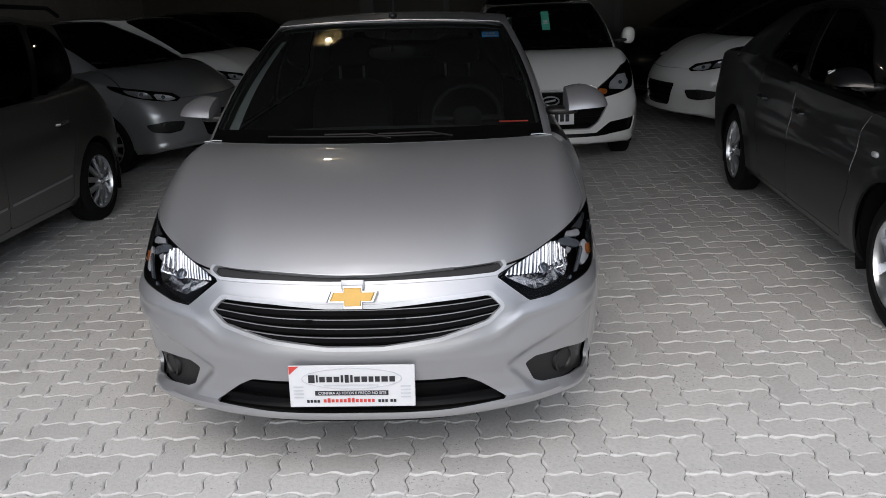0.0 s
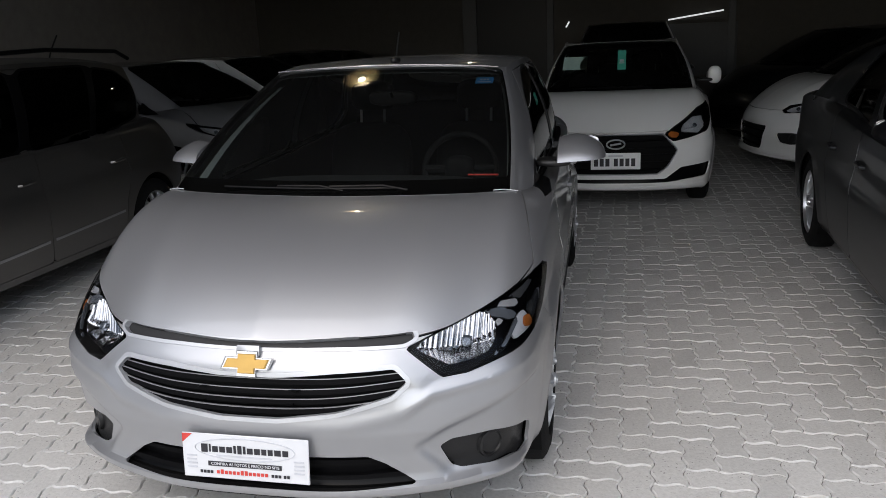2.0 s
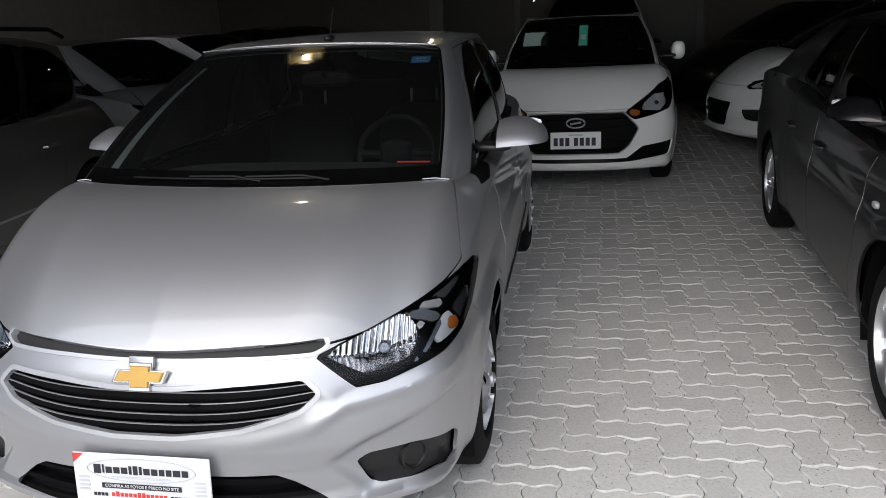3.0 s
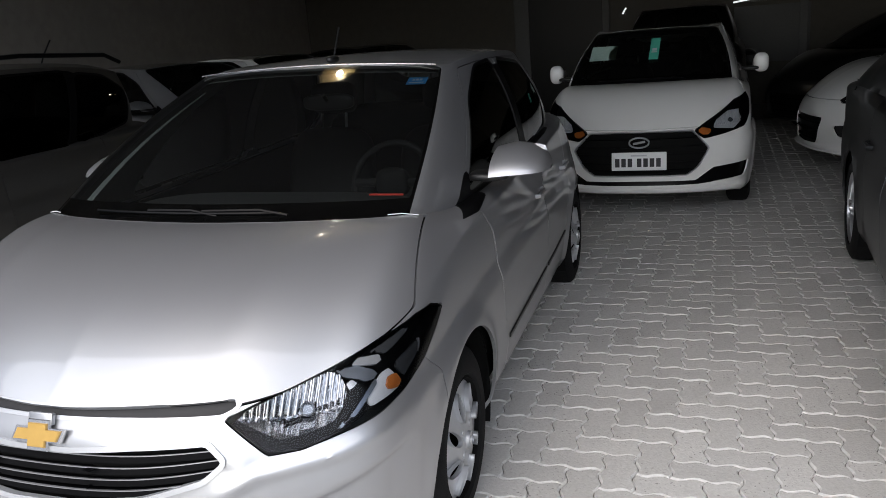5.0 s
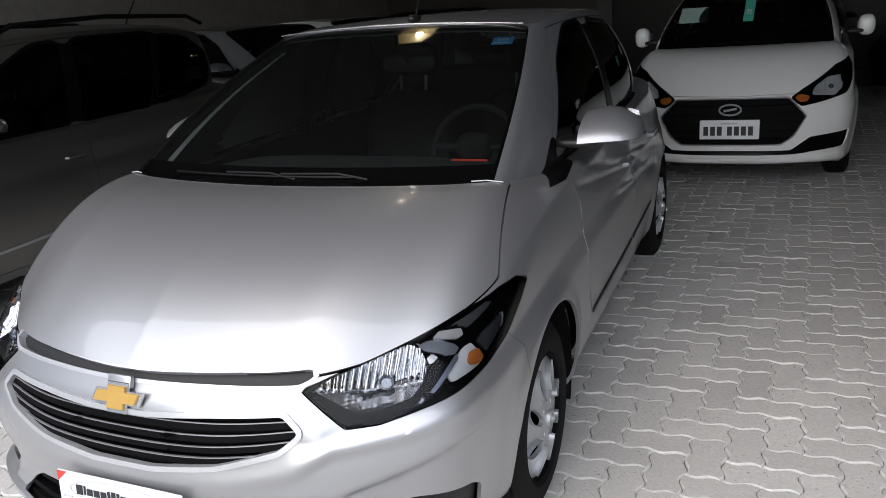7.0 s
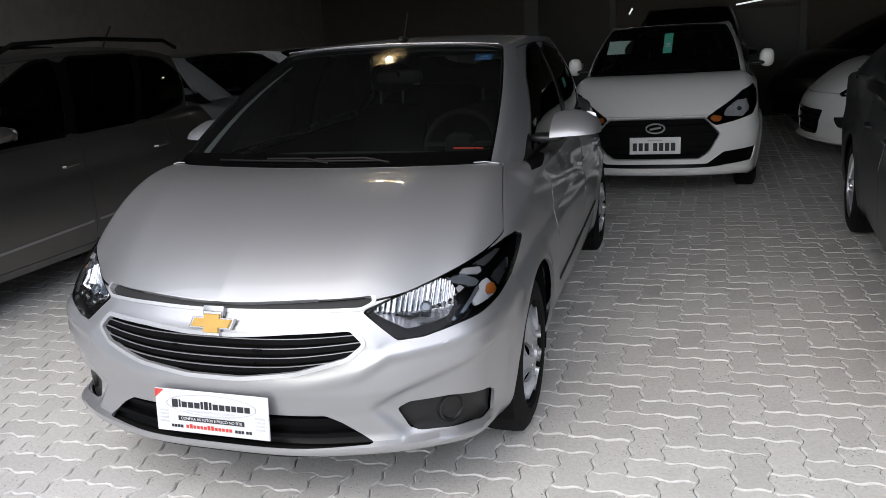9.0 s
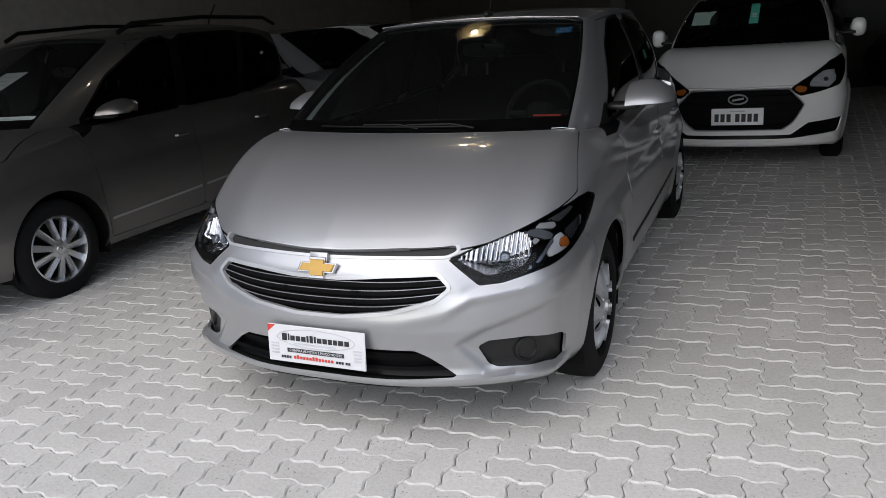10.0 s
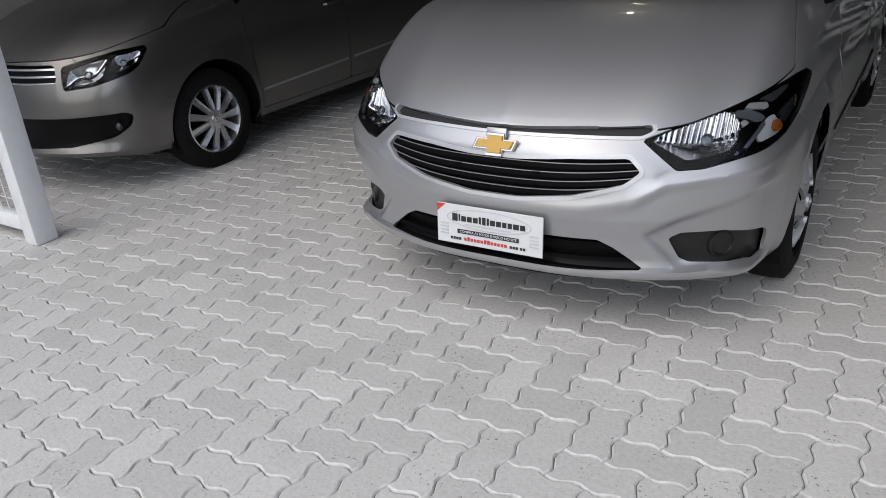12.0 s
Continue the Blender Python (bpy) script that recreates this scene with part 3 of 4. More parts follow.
    for hub in (ya, yb):
        for sx in (-1, 1):
            prof = [(sx * .50, arch + .01), (sx * (cfg["half"] - .03), arch + .01)]
            V, F = lathe(prof, 40)
            V = V + np.array([0, hub, zw])
            liner, _ = split((V, F), lambda V: 0.16 - V[:, 2])
            part("wheel_liner", liner, DARK, car)
            wheel(car, sx * (cfg["half"] - cfg["style"].get("inset", .012) - .0925), cfg.get("hub", hub) if hub == ya else hub, zw, cfg["rw"], .185, sx, cfg["style"])
            door_mirror(car, cfg, sx) if hub == ya else None
    # cabin
    y0 = cfg["cowl"]
    dash = superellipsoid(0, y0 + .30, .86, .66, .30, .14, .5, 16)
    part("dashboard", dash, INTERIOR, car, "black plastic dashboard")
    part("cabin_floor", box(-.66, .66, y0 + .1, cfg["length"] - .5, .26, .30), INTERIOR, car)
    for sx in (-1, 1):
        seat(car, sx * .315, y0 + 1.30)
    part("rear_bench", joined(superellipsoid(0, y0 + 1.95, .55, .62, .25, .10, .5, 14), superellipsoid(0, y0 + 2.28, .88, .62, .08, .30, .5, 14)), INTERIOR, car)
    ring = [(.37 + .165 * math.cos(a), y0 + .72 + .165 * math.sin(a) * .42, .985 + .165 * math.sin(a) * .9) for a in np.linspace(0, 2 * math.pi, 40, endpoint=False)]
    st = part("steering_wheel", tube(ring, .014, 10, closed=True), RUBBER, car, "black steering wheel")
    part("steering_boss", joined(superellipsoid(.37, y0 + .72, .985, .07, .04, .06, .7, 10), tube([(.21, y0 + .72, .985), (.53, y0 + .72, .985)], .018, 8)), RUBBER, st)
    part("rear_view_mirror", superellipsoid(0, y0 + .98, 1.29, .12, .02, .035, .6, 12), PLASTIC, car)
    part("mirror_stalk", tube([(0, y0 + .93, 1.325), (0, y0 + .96, 1.30)], .01, 8), PLASTIC, car)
    # wipers and cowl
    part("cowl_panel", box(-.62, .62, y0 + .0, y0 + .10, .985, 1.0), PLASTIC, car)
    for x0, x1 in ((.04, -.42), (.28, -.24)):
        def rest(x, up=0.0):
            return (x, y0 - .072 + .24 * x * x, 1.037 + up)
        wi = part("wiper", tube([rest(x1 + (x0 - x1) * u, .004) for u in np.linspace(0, 1, 11)], .0045, 6), BLACK_TRIM, car)
        part("wiper_arm", tube([rest(x0 + .03, -.004), rest(x0 - .06, .014), rest((x0 + x1) / 2, .012)], .005, 6), BLACK_TRIM, wi)
    car.matrix_world = place
    return car


def build_lamp(car, m, cfg):
    V = m[0]
    if not len(V):
        return
    lens = part("headlamp", offset(m, 0.001), LENS, car, "clear headlamp lens")
    part("lamp_housing", joined(offset(m, -0.06), (lambda e: (e[0], e[1][len(m[1]):]))(edged(m, 0.062))), BLACK_TRIM, lens, "black lamp housing")
    for zone in cfg["lamp_zones"]:
        z, _ = split(m, mirrored_sdf(rounded(zone["poly"], 1, .012), AZ))
        if len(z[1]):
            if zone.get("bowl"):
                z = refined(z, 2)
                d = np.clip(-mirrored_sdf(rounded(zone["poly"], 1, .012), AZ)(z[0]), 0, 1)
                a = np.abs(z[0][:, 3])
                N = normals(*z)
                flutes = 0.007 * np.abs(np.sin(a * math.pi / 0.017)) * (z[0][:, 2] > zone["flute_z"]) + 0.0025 * np.sin(a * 38) * np.sin(z[0][:, 2] * 55) * (z[0][:, 2] <= zone["flute_z"])
                z[0][:, :3] -= N * (0.012 + zone["bowl"] * np.minimum(1, d / 0.07) - flutes)[:, None]
                ob = part(zone["what"], z, zone["mat"], lens)
                c = z[0][d > d.max() * .8][:, :3].mean(axis=0)
                n = N.mean(axis=0)
                mt = np.array(Matrix.Translation(c + n * .004) @ Vector((1, 0, 0)).rotation_difference(Vector(n)).to_matrix().to_4x4())
                v, f = lathe([(0, .018), (.012, .018), (.014, .015), (.004, .012), (.004, .001)], 20)
                part("bulb_shield", (v @ mt[:3, :3].T + mt[:3, 3], f), BEZEL, ob)
            else:
                part(zone["what"], edged(offset(z, -zone["depth"]), 0.008), zone["mat"], lens)


# ---- the cars ----
HERO_X, HERO_Y = -0.266, 3.02


SLOT = [(-.3, .76), (.51, .76), (.50, .715), (.466, .702), (.245, .706), (-.3, .705)]


def hero_relief(a, z):
    """Scoops and creases pressed into the nose."""
    p = np.column_stack([a, z])
    scoop = [(.50, .40), (.60, .45), (.86, .52), (1.1, .54), (1.1, .30), (.85, .275), (.60, .30)]
    d = sdf(p, rounded(scoop, 2))
    out = 0.018 * np.clip((0.016 - d) / 0.026, 0, 1) * np.clip((1.04 - a) / .12, 0, 1)
    mouth = [(-.3, .655), (.44, .655), (.53, .585), (.45, .515), (.30, .485), (-.3, .475)]
    d2 = sdf(p, rounded(mouth, 2))
    out -= 0.005 * np.exp(-(d2 / 0.025) ** 2) * (d2 > -0.05)
    zl = np.interp(a, [.45, .55, .75, 1.0], [.51, .568, .588, .63])
    out -= 0.011 * np.clip(1 - np.abs(z - zl) / 0.027, 0, 1) * np.clip((a - .44) / .1, 0, 1) * np.clip((1.05 - a) / .2, 0, 1)
    return out


HERO = dict(
    paint=SILVER, crest=2.2, res=0.85, length=3.93, half=0.85, top=1.475, ya=0.878, hub=0.845, yb=3.42, zw=0.293, rw=0.300, arch=0.352, cowl=0.86, relief=hero_relief, lip=.04, sail=[(1.10, .952), (1.25, .985), (1.39, 1.07), (1.47, 1.0), (1.45, .965), (1.25, .945)],
    deck=lambda x, y, v: (0.006 * np.exp(-((np.abs(x) - 0.40 - 0.12 * y) / 0.05) ** 2) * math.sin(math.pi * v) + 0.004 * np.exp(-np.abs(x) / 0.05) * (1 - v)) * (y < 1.0),
    windows=[[(1.37, .985), (2.31, .997), (2.35, 1.415), (2.05, 1.40), (1.74, 1.28)], [(2.41, 1.0), (3.03, 1.03), (3.17, 1.12), (2.98, 1.37), (2.45, 1.415)]],
    lamp=[(.470, .692), (.543, .715), (.625, .734), (.715, .758), (.852, .796), (.983, .816), (1.10, .818), (1.238, .792), (1.189, .748), (1.107, .699), (.983, .666), (.872, .645), (.771, .630), (.662, .609), (.581, .607)],
    lamp_zones=[dict(what="reflector", poly=[(.498, .692), (.531, .709), (.625, .733), (.683, .747), (.708, .752), (.744, .742), (.768, .710), (.762, .684), (.738, .656), (.674, .641), (.607, .636), (.550, .665)], bowl=.042, flute_z=.686, depth=.03, mat=REFLECTOR),
                dict(what="lamp_corner", poly=[(.752, .734), (.800, .727), (.776, .709), (.771, .716)], depth=.010, mat=POCKET),
                dict(what="lamp_bezel", poly=[(.722, .756), (.789, .757), (.840, .743), (.862, .731), (.850, .721), (.816, .724), (.804, .730), (.750, .740)], depth=.014, mat=BEZEL),
                dict(what="position_lamp", poly=[(.752, .760), (.785, .769), (.850, .767), (.870, .756), (.851, .748)], depth=.005, mat=POCKET),
                dict(what="smoked_panel", poly=[(.815, .775), (.932, .800), (.967, .794), (.873, .763), (.859, .769)], depth=.006, mat=SMOKED),
                dict(what="divider_strip", poly=[(.780, .656), (.851, .723), (.864, .714), (.797, .655)], depth=.006, mat=BEZEL),
                dict(what="divider_strip", poly=[(.749, .640), (.763, .654), (.777, .653), (.766, .639)], depth=.006, mat=BEZEL),
                dict(what="signal_pocket", poly=[(.833, .680), (.839, .698), (.872, .729), (.899, .732), (.972, .689), (.967, .674), (.912, .670), (.849, .666)], depth=.012, mat=PALE_LAMP),
                dict(what="turn_signal", poly=[(.900, .716), (.932, .713), (.966, .688), (.956, .677), (.910, .684), (.892, .699)], depth=.005, mat=AMBER),
                dict(what="smoked_panel", poly=[(.912, .736), (1.044, .757), (1.053, .727), (.978, .694)], depth=.006, mat=SMOKED),
                dict(what="marker_strip", poly=[(1.043, .760), (1.054, .757), (1.068, .721), (1.057, .723)], depth=.004, mat=POCKET)],
    openings=[dict(what="upper_slot", poly=SLOT, round=1, below=1.022, depth=.016, trim=.009, trim_mat=HUBCAP, proud=.003, back=SLOT_GREY, label="thin dark slot under the hood"),
              dict(what="grille", poly=[(-.3, .628), (.09, .629), (.26, .641), (.437, .644), (.476, .606), (.43, .570), (.272, .531), (.09, .509), (-.3, .507)], depth=.03, bars=4, zs=(.515, .632), vee=.03, thick=.016,
                   back=DARK, edge=BAR_HIGHLIGHT, trim=.013, trim_mat=HUBCAP, proud=.006, round=1, label="black plastic radiator grille"),
              dict(what="lower_intake", poly=[(-.3, .388), (.35, .383), (.40, .358), (.497, .287), (.30, .285), (-.3, .285)], round=1, depth=.032, bars=2, zs=(.292, .392), thick=.012, label="black lower air intake"),
              dict(what="fog", round=1, poly=[(.572, .385), (.612, .404), (.75, .402), (.93, .374), (.962, .357), (.965, .287), (.90, .280), (.64, .302), (.610, .315)])],
    hood_edge=([0, .56, .71, .85, .98, 1.1], [.85, .797, .763, .735, .708, .69]), bumper_y=[(.2, .60), (.634, .626), (.701, .554), (1.2, .40)],
    doors=[([.25, .387, .52, .85, .955, 1.45], [1.50, 1.489, 1.402, 1.354, 1.25, 1.90]), ([.25, 1.0, 1.45], [2.37, 2.365, 2.40]), ([.25, .5, .7, 1.0, 1.4], [2.98, 3.02, 3.12, 3.10, 2.95])],
    moulding=.009, edge_highlights=True, pillar_trim=2.9, mirror=(.920, 1.465, 1.092, 1.0), mirror_left=(.898, 1.465, 1.085, .86),
    style=dict(spokes=8, rim=.66, twist=.45, bolts=4, oval=.019, barrel=DARK, back=DARK, dish=.86, mat=HUBCAP))

hero = build_car("hatchback_car", "silver hatchback with a dealer plate standing on the pavers", HERO, pose(HERO_X, HERO_Y, -.002, 0, .8, 1.9))


def plate_bars(parent, rows, mat, y=-0.0045):
    """Plain bars in place of writing: rows of x0, x1, z, height."""
    for x0, x1, z, h in rows:
        part("print_bar", box(x0, x1, y - .0012, y, z - h / 2, z + h / 2), mat, parent, smooth=False)


PLATE_WHITE = material("plate_white", (0.62, 0.63, 0.65), 0.4, vary=0.02)
INK = material("ink_black", (0.02, 0.02, 0.025), 0.6)
INK_RED = material("ink_red", (0.55, 0.05, 0.04), 0.6)
INK_GREY = material("ink_grey", (0.50, 0.51, 0.55), 0.6)
BLUE = material("sticker_blue", (0.04, 0.30, 0.70), 0.5)

plate = part("dealer_plate", box(-.2, .2, -.003, .003, -.07, .07, .0025, 1), PLATE_WHITE)
tagged(plate, "white dealer plate with red corner and black print", "sign")
V, F = [(-.198, -.0045, .068), (-.166, -.0045, .068), (-.198, -.0045, .040), (-.198, -.003, .068), (-.166, -.003, .068), (-.198, -.003, .040)], [(0, 2, 1), (0, 1, 4, 3), (1, 2, 5, 4), (2, 0, 3, 5)]
part("red_corner", (V, F), INK_RED, plate, "red printed corner", smooth=False)
ring = [(.158 * math.cos(a), -.0042, .026 + .034 * math.sin(a)) for a in np.linspace(0, 2 * math.pi, 64, endpoint=False)]
part("printed_oval", tube(ring, .0012, 6, closed=True), INK_GREY, plate)
plate_bars(plate, [((x0 + .019) * 1.26, (x1 + .019) * 1.26, z, h) for x0, x1, z, h in [(-.128, -.112, .026, .026), (-.108, -.104, .027, .024), (-.100, -.086, .024, .018), (-.082, -.068, .024, .018), (-.064, -.050, .024, .018), (-.046, -.040, .026, .024), (-.036, -.026, .026, .026),
                   (-.022, -.016, .026, .024), (-.012, .002, .024, .018), (.006, .020, .024, .018), (.024, .036, .024, .018), (.040, .052, .024, .018), (.056, .072, .024, .018), (.076, .090, .024, .018)]], INK)
plate_bars(plate, [(-.09, .085, .004, .004)], INK_GREY)
plate_bars(plate, [(-.118, .115, -.022, .015)], INK)
plate_bars(plate, [(x, x + .008, -.049, .009) for x in (-.145, -.134, -.123, -.112, .082, .093, .104, .120, .131)], INK)
plate_bars(plate, [(-.092 + .0128 * k, -.092 + .0128 * k + .0088, -.048 + (.0015 if k in (1, 6, 7) else 0), .014 if k in (1, 6, 7) else .010) for k in range(13)], INK_RED)
plate_bars(plate, [(sx * .17 - .016, sx * .17 + .016, z, .004) for sx in (-1, 1) for z in (.0, -.012, -.024, -.036)], INK_GREY)
txt = bpy.data.curves.new("plate_words", "FONT")
txt.body, txt.size, txt.extrude, txt.align_x, txt.align_y = "CONFIRA AS FOTOS E PREÇO NO SITE", .0125, .0004, "CENTER", "CENTER"
words = new("plate_words", txt)
words.data.materials.append(PLATE_WHITE)
words.parent = plate
words.matrix_local = pose(0, -.0062, -.022, 90)
plate.matrix_world = hero.matrix_world @ pose(-.012, -.022, .386, -5)

# badge
def prism(poly, depth, y=0.0):
    """Solid from an outline in x and z, its face towards -y."""
    n = len(poly)
    V = [(x * .94, y - depth, z * .94) for x, z in poly] + [(x, y - depth * .6, z) for x, z in poly] + [(x, y, z) for x, z in poly]
    F = [tuple(range(n))]
    for k in range(n):
        j = (k + 1) % n
        F += [(k, n + k, n + j, j), (n + k, 2 * n + k, 2 * n + j, n + j)]
    return V, F


def cross_outline(s):
    return [(-.030 * s, .030 * s), (-.030 * s, .014 * s), (-.066 * s, .014 * s), (-.079 * s, -.016 * s), (-.028 * s, -.016 * s), (-.028 * s, -.034 * s), (.030 * s, -.034 * s), (.030 * s, -.016 * s), (.066 * s, -.016 * s), (.079 * s, .014 * s), (.032 * s, .014 * s), (.032 * s, .030 * s)][::-1]


badge = part("badge", prism([(x, z * 1.15) for x, z in cross_outline(1.04)], .008), SATIN, hero, "gold cross-shaped badge with a chrome edge", smooth=False)
badge.matrix_local = pose(0, .030, .668, -20)
tab = part("badge_inlay", prism(cross_outline(.90), .006, -.0075), GOLD, badge, "gold enamel", smooth=False)
bt = part("badge_tab", box(-.036, .036, -.004, .01, .022, .052, .003), SILVER, badge)

ant = part("antenna", tube([(0, 1.93, 1.465), (0, 1.955, 1.50), (0, 2.02, 1.60)], .004, 8), PLASTIC, hero)
part("antenna_foot", superellipsoid(0, 1.925, 1.468, .022, .045, .016, .8, 10), PLASTIC, ant)
stk = part("windscreen_sticker", box(-.040, .040, -.001, .001, -.027, .027), BLUE, hero, "blue inspection sticker", smooth=False)
stk.matrix_local = pose(.485, 1.63, 1.376, -65)
plate_bars(stk, [(-.02, -.01, .006, .012), (-.005, .005, .006, .012), (.01, .02, .006, .012), (-.03, .03, -.016, .004)], PLATE_WHITE, -.001)
# Red strip behind the glass; its glow is added, not a known lamp.
RED_GLOW = material("red_strip_glow", (0.6, 0.05, 0.03), 0.5, emit=0.025)
part("dash_red_strip", box(.50, .62, 1.02, 1.028, 1.050, 1.056, .002), RED_GLOW, hero, "red strip under the windscreen with added glow")

# Added bright tube draws the highlight along the roof's leading edge.
part("roof_edge_highlight", tube([(x, 1.692 + .14 * x * x - .006, 1.448 - .075 * x * x + .004) for x in np.linspace(-.535, .535, 25)], .003, 8), SATIN, hero, "bright strip for the highlight on the roof's front edge")
for sx in (-1, 1):
    part("hood_corner_strip", tube([(sx * .62, .872, 1.022), (sx * .66, .893, 1.021), (sx * .705, .915, 1.012)], .0018, 6), PLATE_WHITE, hero, "pale strip at the hood corner")


def make_warp(src, low, high, xs=1.0, zsrc=(0, 1, 1.5), zdst=(0, 1, 1.5), belt=(0.98, 0.3), square=0.0):
    """Carries the pattern's outlines to another car: lengths below and above the belt, width and heights."""
    def f(P):
        P = np.array(P, float)
        k = np.clip((P[:, 2] - belt[0]) / belt[1], 0, 1)
        y = np.interp(P[:, 1], src, low) * (1 - k) + np.interp(P[:, 1], src, high) * k
        wide = np.minimum(P[:, 0] * (1 + square * np.clip((P[:, 1] - 3.0) / 0.7, 0, 1)), np.maximum(P[:, 0], 0.84))
        return np.column_stack([wide * xs, y, np.interp(P[:, 2], zsrc, zdst)])
    return f


SRC = [0, .45, .84, 1.75, 2.4, 3.37, 3.93]


def variant(base, look_of=None, **changes):
    c = dict(base)
    c.update(look_of or {})
    c.update(changes)
    return c


ALLOY_STYLE = dict(spokes=10, spoke=.013, rim=.68, bolts=5, r0=.30, r1=.94, back=DARK, dish=.66)
PLAIN = dict(lamp=[(.50, .66), (.62, .70), (.82, .76), (1.0, .80), (1.12, .80), (1.08, .72), (.92, .66), (.70, .61), (.56, .60)],
             lamp_zones=[dict(what="reflector", poly=[(.58, .63), (.64, .69), (.80, .73), (.87, .70), (.80, .65)], bowl=.03, flute_z=.60, depth=.03, mat=REFLECTOR),
                         dict(what="reflector", poly=[(.88, .70), (.93, .745), (1.02, .765), (1.0, .71)], depth=.03, mat=REFLECTOR)],
             openings=[dict(what="grille", poly=[(-.3, .66), (.44, .64), (.46, .60), (-.3, .60)], bars=3, zs=(.60, .665), thick=.008, bar_mat=SATIN, label="black grille with bright bars"),
                       dict(what="lower_intake", poly=[(-.3, .46), (.50, .45), (.76, .47), (.80, .44), (.72, .36), (.50, .30), (-.3, .285)], depth=.03, label="black lower air intake")],
             relief=None, moulding=None, pillar_trim=0)

WAGON = variant(HERO, PLAIN, paint=CHAMPAGNE, res=1.5, length=4.18, half=.83, top=1.575, edge_highlights=False, ya=.87, yb=3.40, rw=.305, arch=.352, bumper_y=[(.2, .9), (.655, .9), (.668, .2), (1.2, .2)],
                warp=make_warp(SRC, [0, .45, .85, 1.75, 2.4, 3.40, 4.18], [0, .45, .85, 1.78, 2.6, 3.75, 4.3], .976, (0, .72, 1, 1.45, 1.5), (0, .78, 1.0, 1.53, 1.58)),
                windows=[[(1.22, .985), (2.12, .985), (2.14, 1.41), (1.98, 1.40), (1.55, 1.22)], [(2.21, .985), (2.80, 1.0), (2.80, 1.415), (2.22, 1.415)], [(2.86, 1.0), (3.40, 1.07), (3.34, 1.25), (3.12, 1.37), (2.86, 1.40)]],
                doors=[([.25, .6, .85, .95, 1.4], [1.25, 1.22, 1.20, 1.12, 1.85]), ([.25, 1.0, 1.4], [2.17, 2.165, 2.165]), ([.25, .5, .7, 1.0, 1.4], [2.98, 3.02, 3.12, 3.10, 2.95])], sail=[(1.15, .995), (1.34, .995), (1.25, .94), (1.16, .89)],
                # Silver paint on the moulding stands for its upper edge's highlight.
                moulding=.008, moulding_mat=GREY_SILVER, lamp=[(.50, .738), (.62, .765), (.78, .795), (.93, .802), (.960, .78), (.95, .712), (.90, .678), (.70, .632), (.53, .618)],
                lamp_zones=[dict(what="reflector", poly=[(.535, .642), (.545, .722), (.62, .746), (.74, .768), (.745, .688), (.69, .65)], bowl=.03, flute_z=2, depth=.03, mat=REFLECTOR),
                            dict(what="reflector", poly=[(.77, .692), (.775, .772), (.91, .784), (.932, .767), (.922, .722), (.86, .692)], bowl=.03, flute_z=2, depth=.03, mat=REFLECTOR)],
                openings=[dict(what="grille", poly=[(-.3, .765), (.46, .752), (.488, .66), (-.3, .64)], below=.985, bars=3, zs=(.645, .755), thick=.010, bar_mat=SATIN, label="black grille with bright bars"),
                          dict(what="lower_intake", poly=[(-.3, .475), (.50, .47), (.84, .478), (.885, .455), (.865, .40), (.76, .345), (.50, .305), (-.3, .29)], depth=.03, label="black lower air intake")], mirror=(.89, 1.42, 1.075, .9), style=variant(ALLOY_STYLE, rim=.66, spokes=11, spoke=.018, r0=.24))
wagon = build_car("wagon_car", "champagne station wagon with black roof rails", WAGON, pose(-3.62, 3.19, 0, 0, 0, .8))
for sx in (-1, 1):
    rail = tube([(sx * .56, 1.85, 1.535), (sx * .575, 1.98, 1.59), (sx * .58, 2.7, 1.612), (sx * .57, 3.5, 1.585), (sx * .55, 3.68, 1.525)], .016, 8)
    part("roof_rail", rail, BLACK_TRIM, wagon, "black roof rail")

part("fog_lamp", superellipsoid(.735, .235, .405, .024, .016, .024, 1.0, 12), SMOKED, wagon, "round fog lamp")
part("antenna", tube([(0, 3.46, 1.54), (0, 3.50, 1.61), (0, 3.60, 1.73)], .006, 8), PLASTIC, wagon)
PAPER = material("white_paper", (0.78, 0.79, 0.80), 0.7, vary=0.02)
for nm, w, d, m, lab in (("price_sheet", .21, .085, pose(.38, 1.0, 1.042, 20, 0, 4), "white printed price sheet leaning under the windscreen"),
                         ("price_sheet", .14, .05, pose(.27, .90, 1.02, 12, 0, -6), "small white sheet lying under the windscreen"),
                         ("price_sheet", .105, .155, pose(-.15, 1.43, 1.262, 21.5, 0, 3), "white sheet with a red band on the windscreen")):
    sh = part(nm, box(-w, w, -d, d, -.0008, .0008), PAPER, smooth=False)
    tagged(sh, lab, "paper sheet", "price sheets")
    for k in range(3):
        part("print_bar", box(-w * .8, w * (.7 - .3 * (k % 2)), d * (.55 - .4 * k) - .004, d * (.55 - .4 * k) + .004, .0008, .0016), INK_GREY, sh, smooth=False)
    if d > .1:
        part("red_band", box(-w, w, -d * .98, -d * .72, .0009, .0017), INK_RED, sh, "printed red band", smooth=False)
    sh.matrix_world = wagon.matrix_world @ m

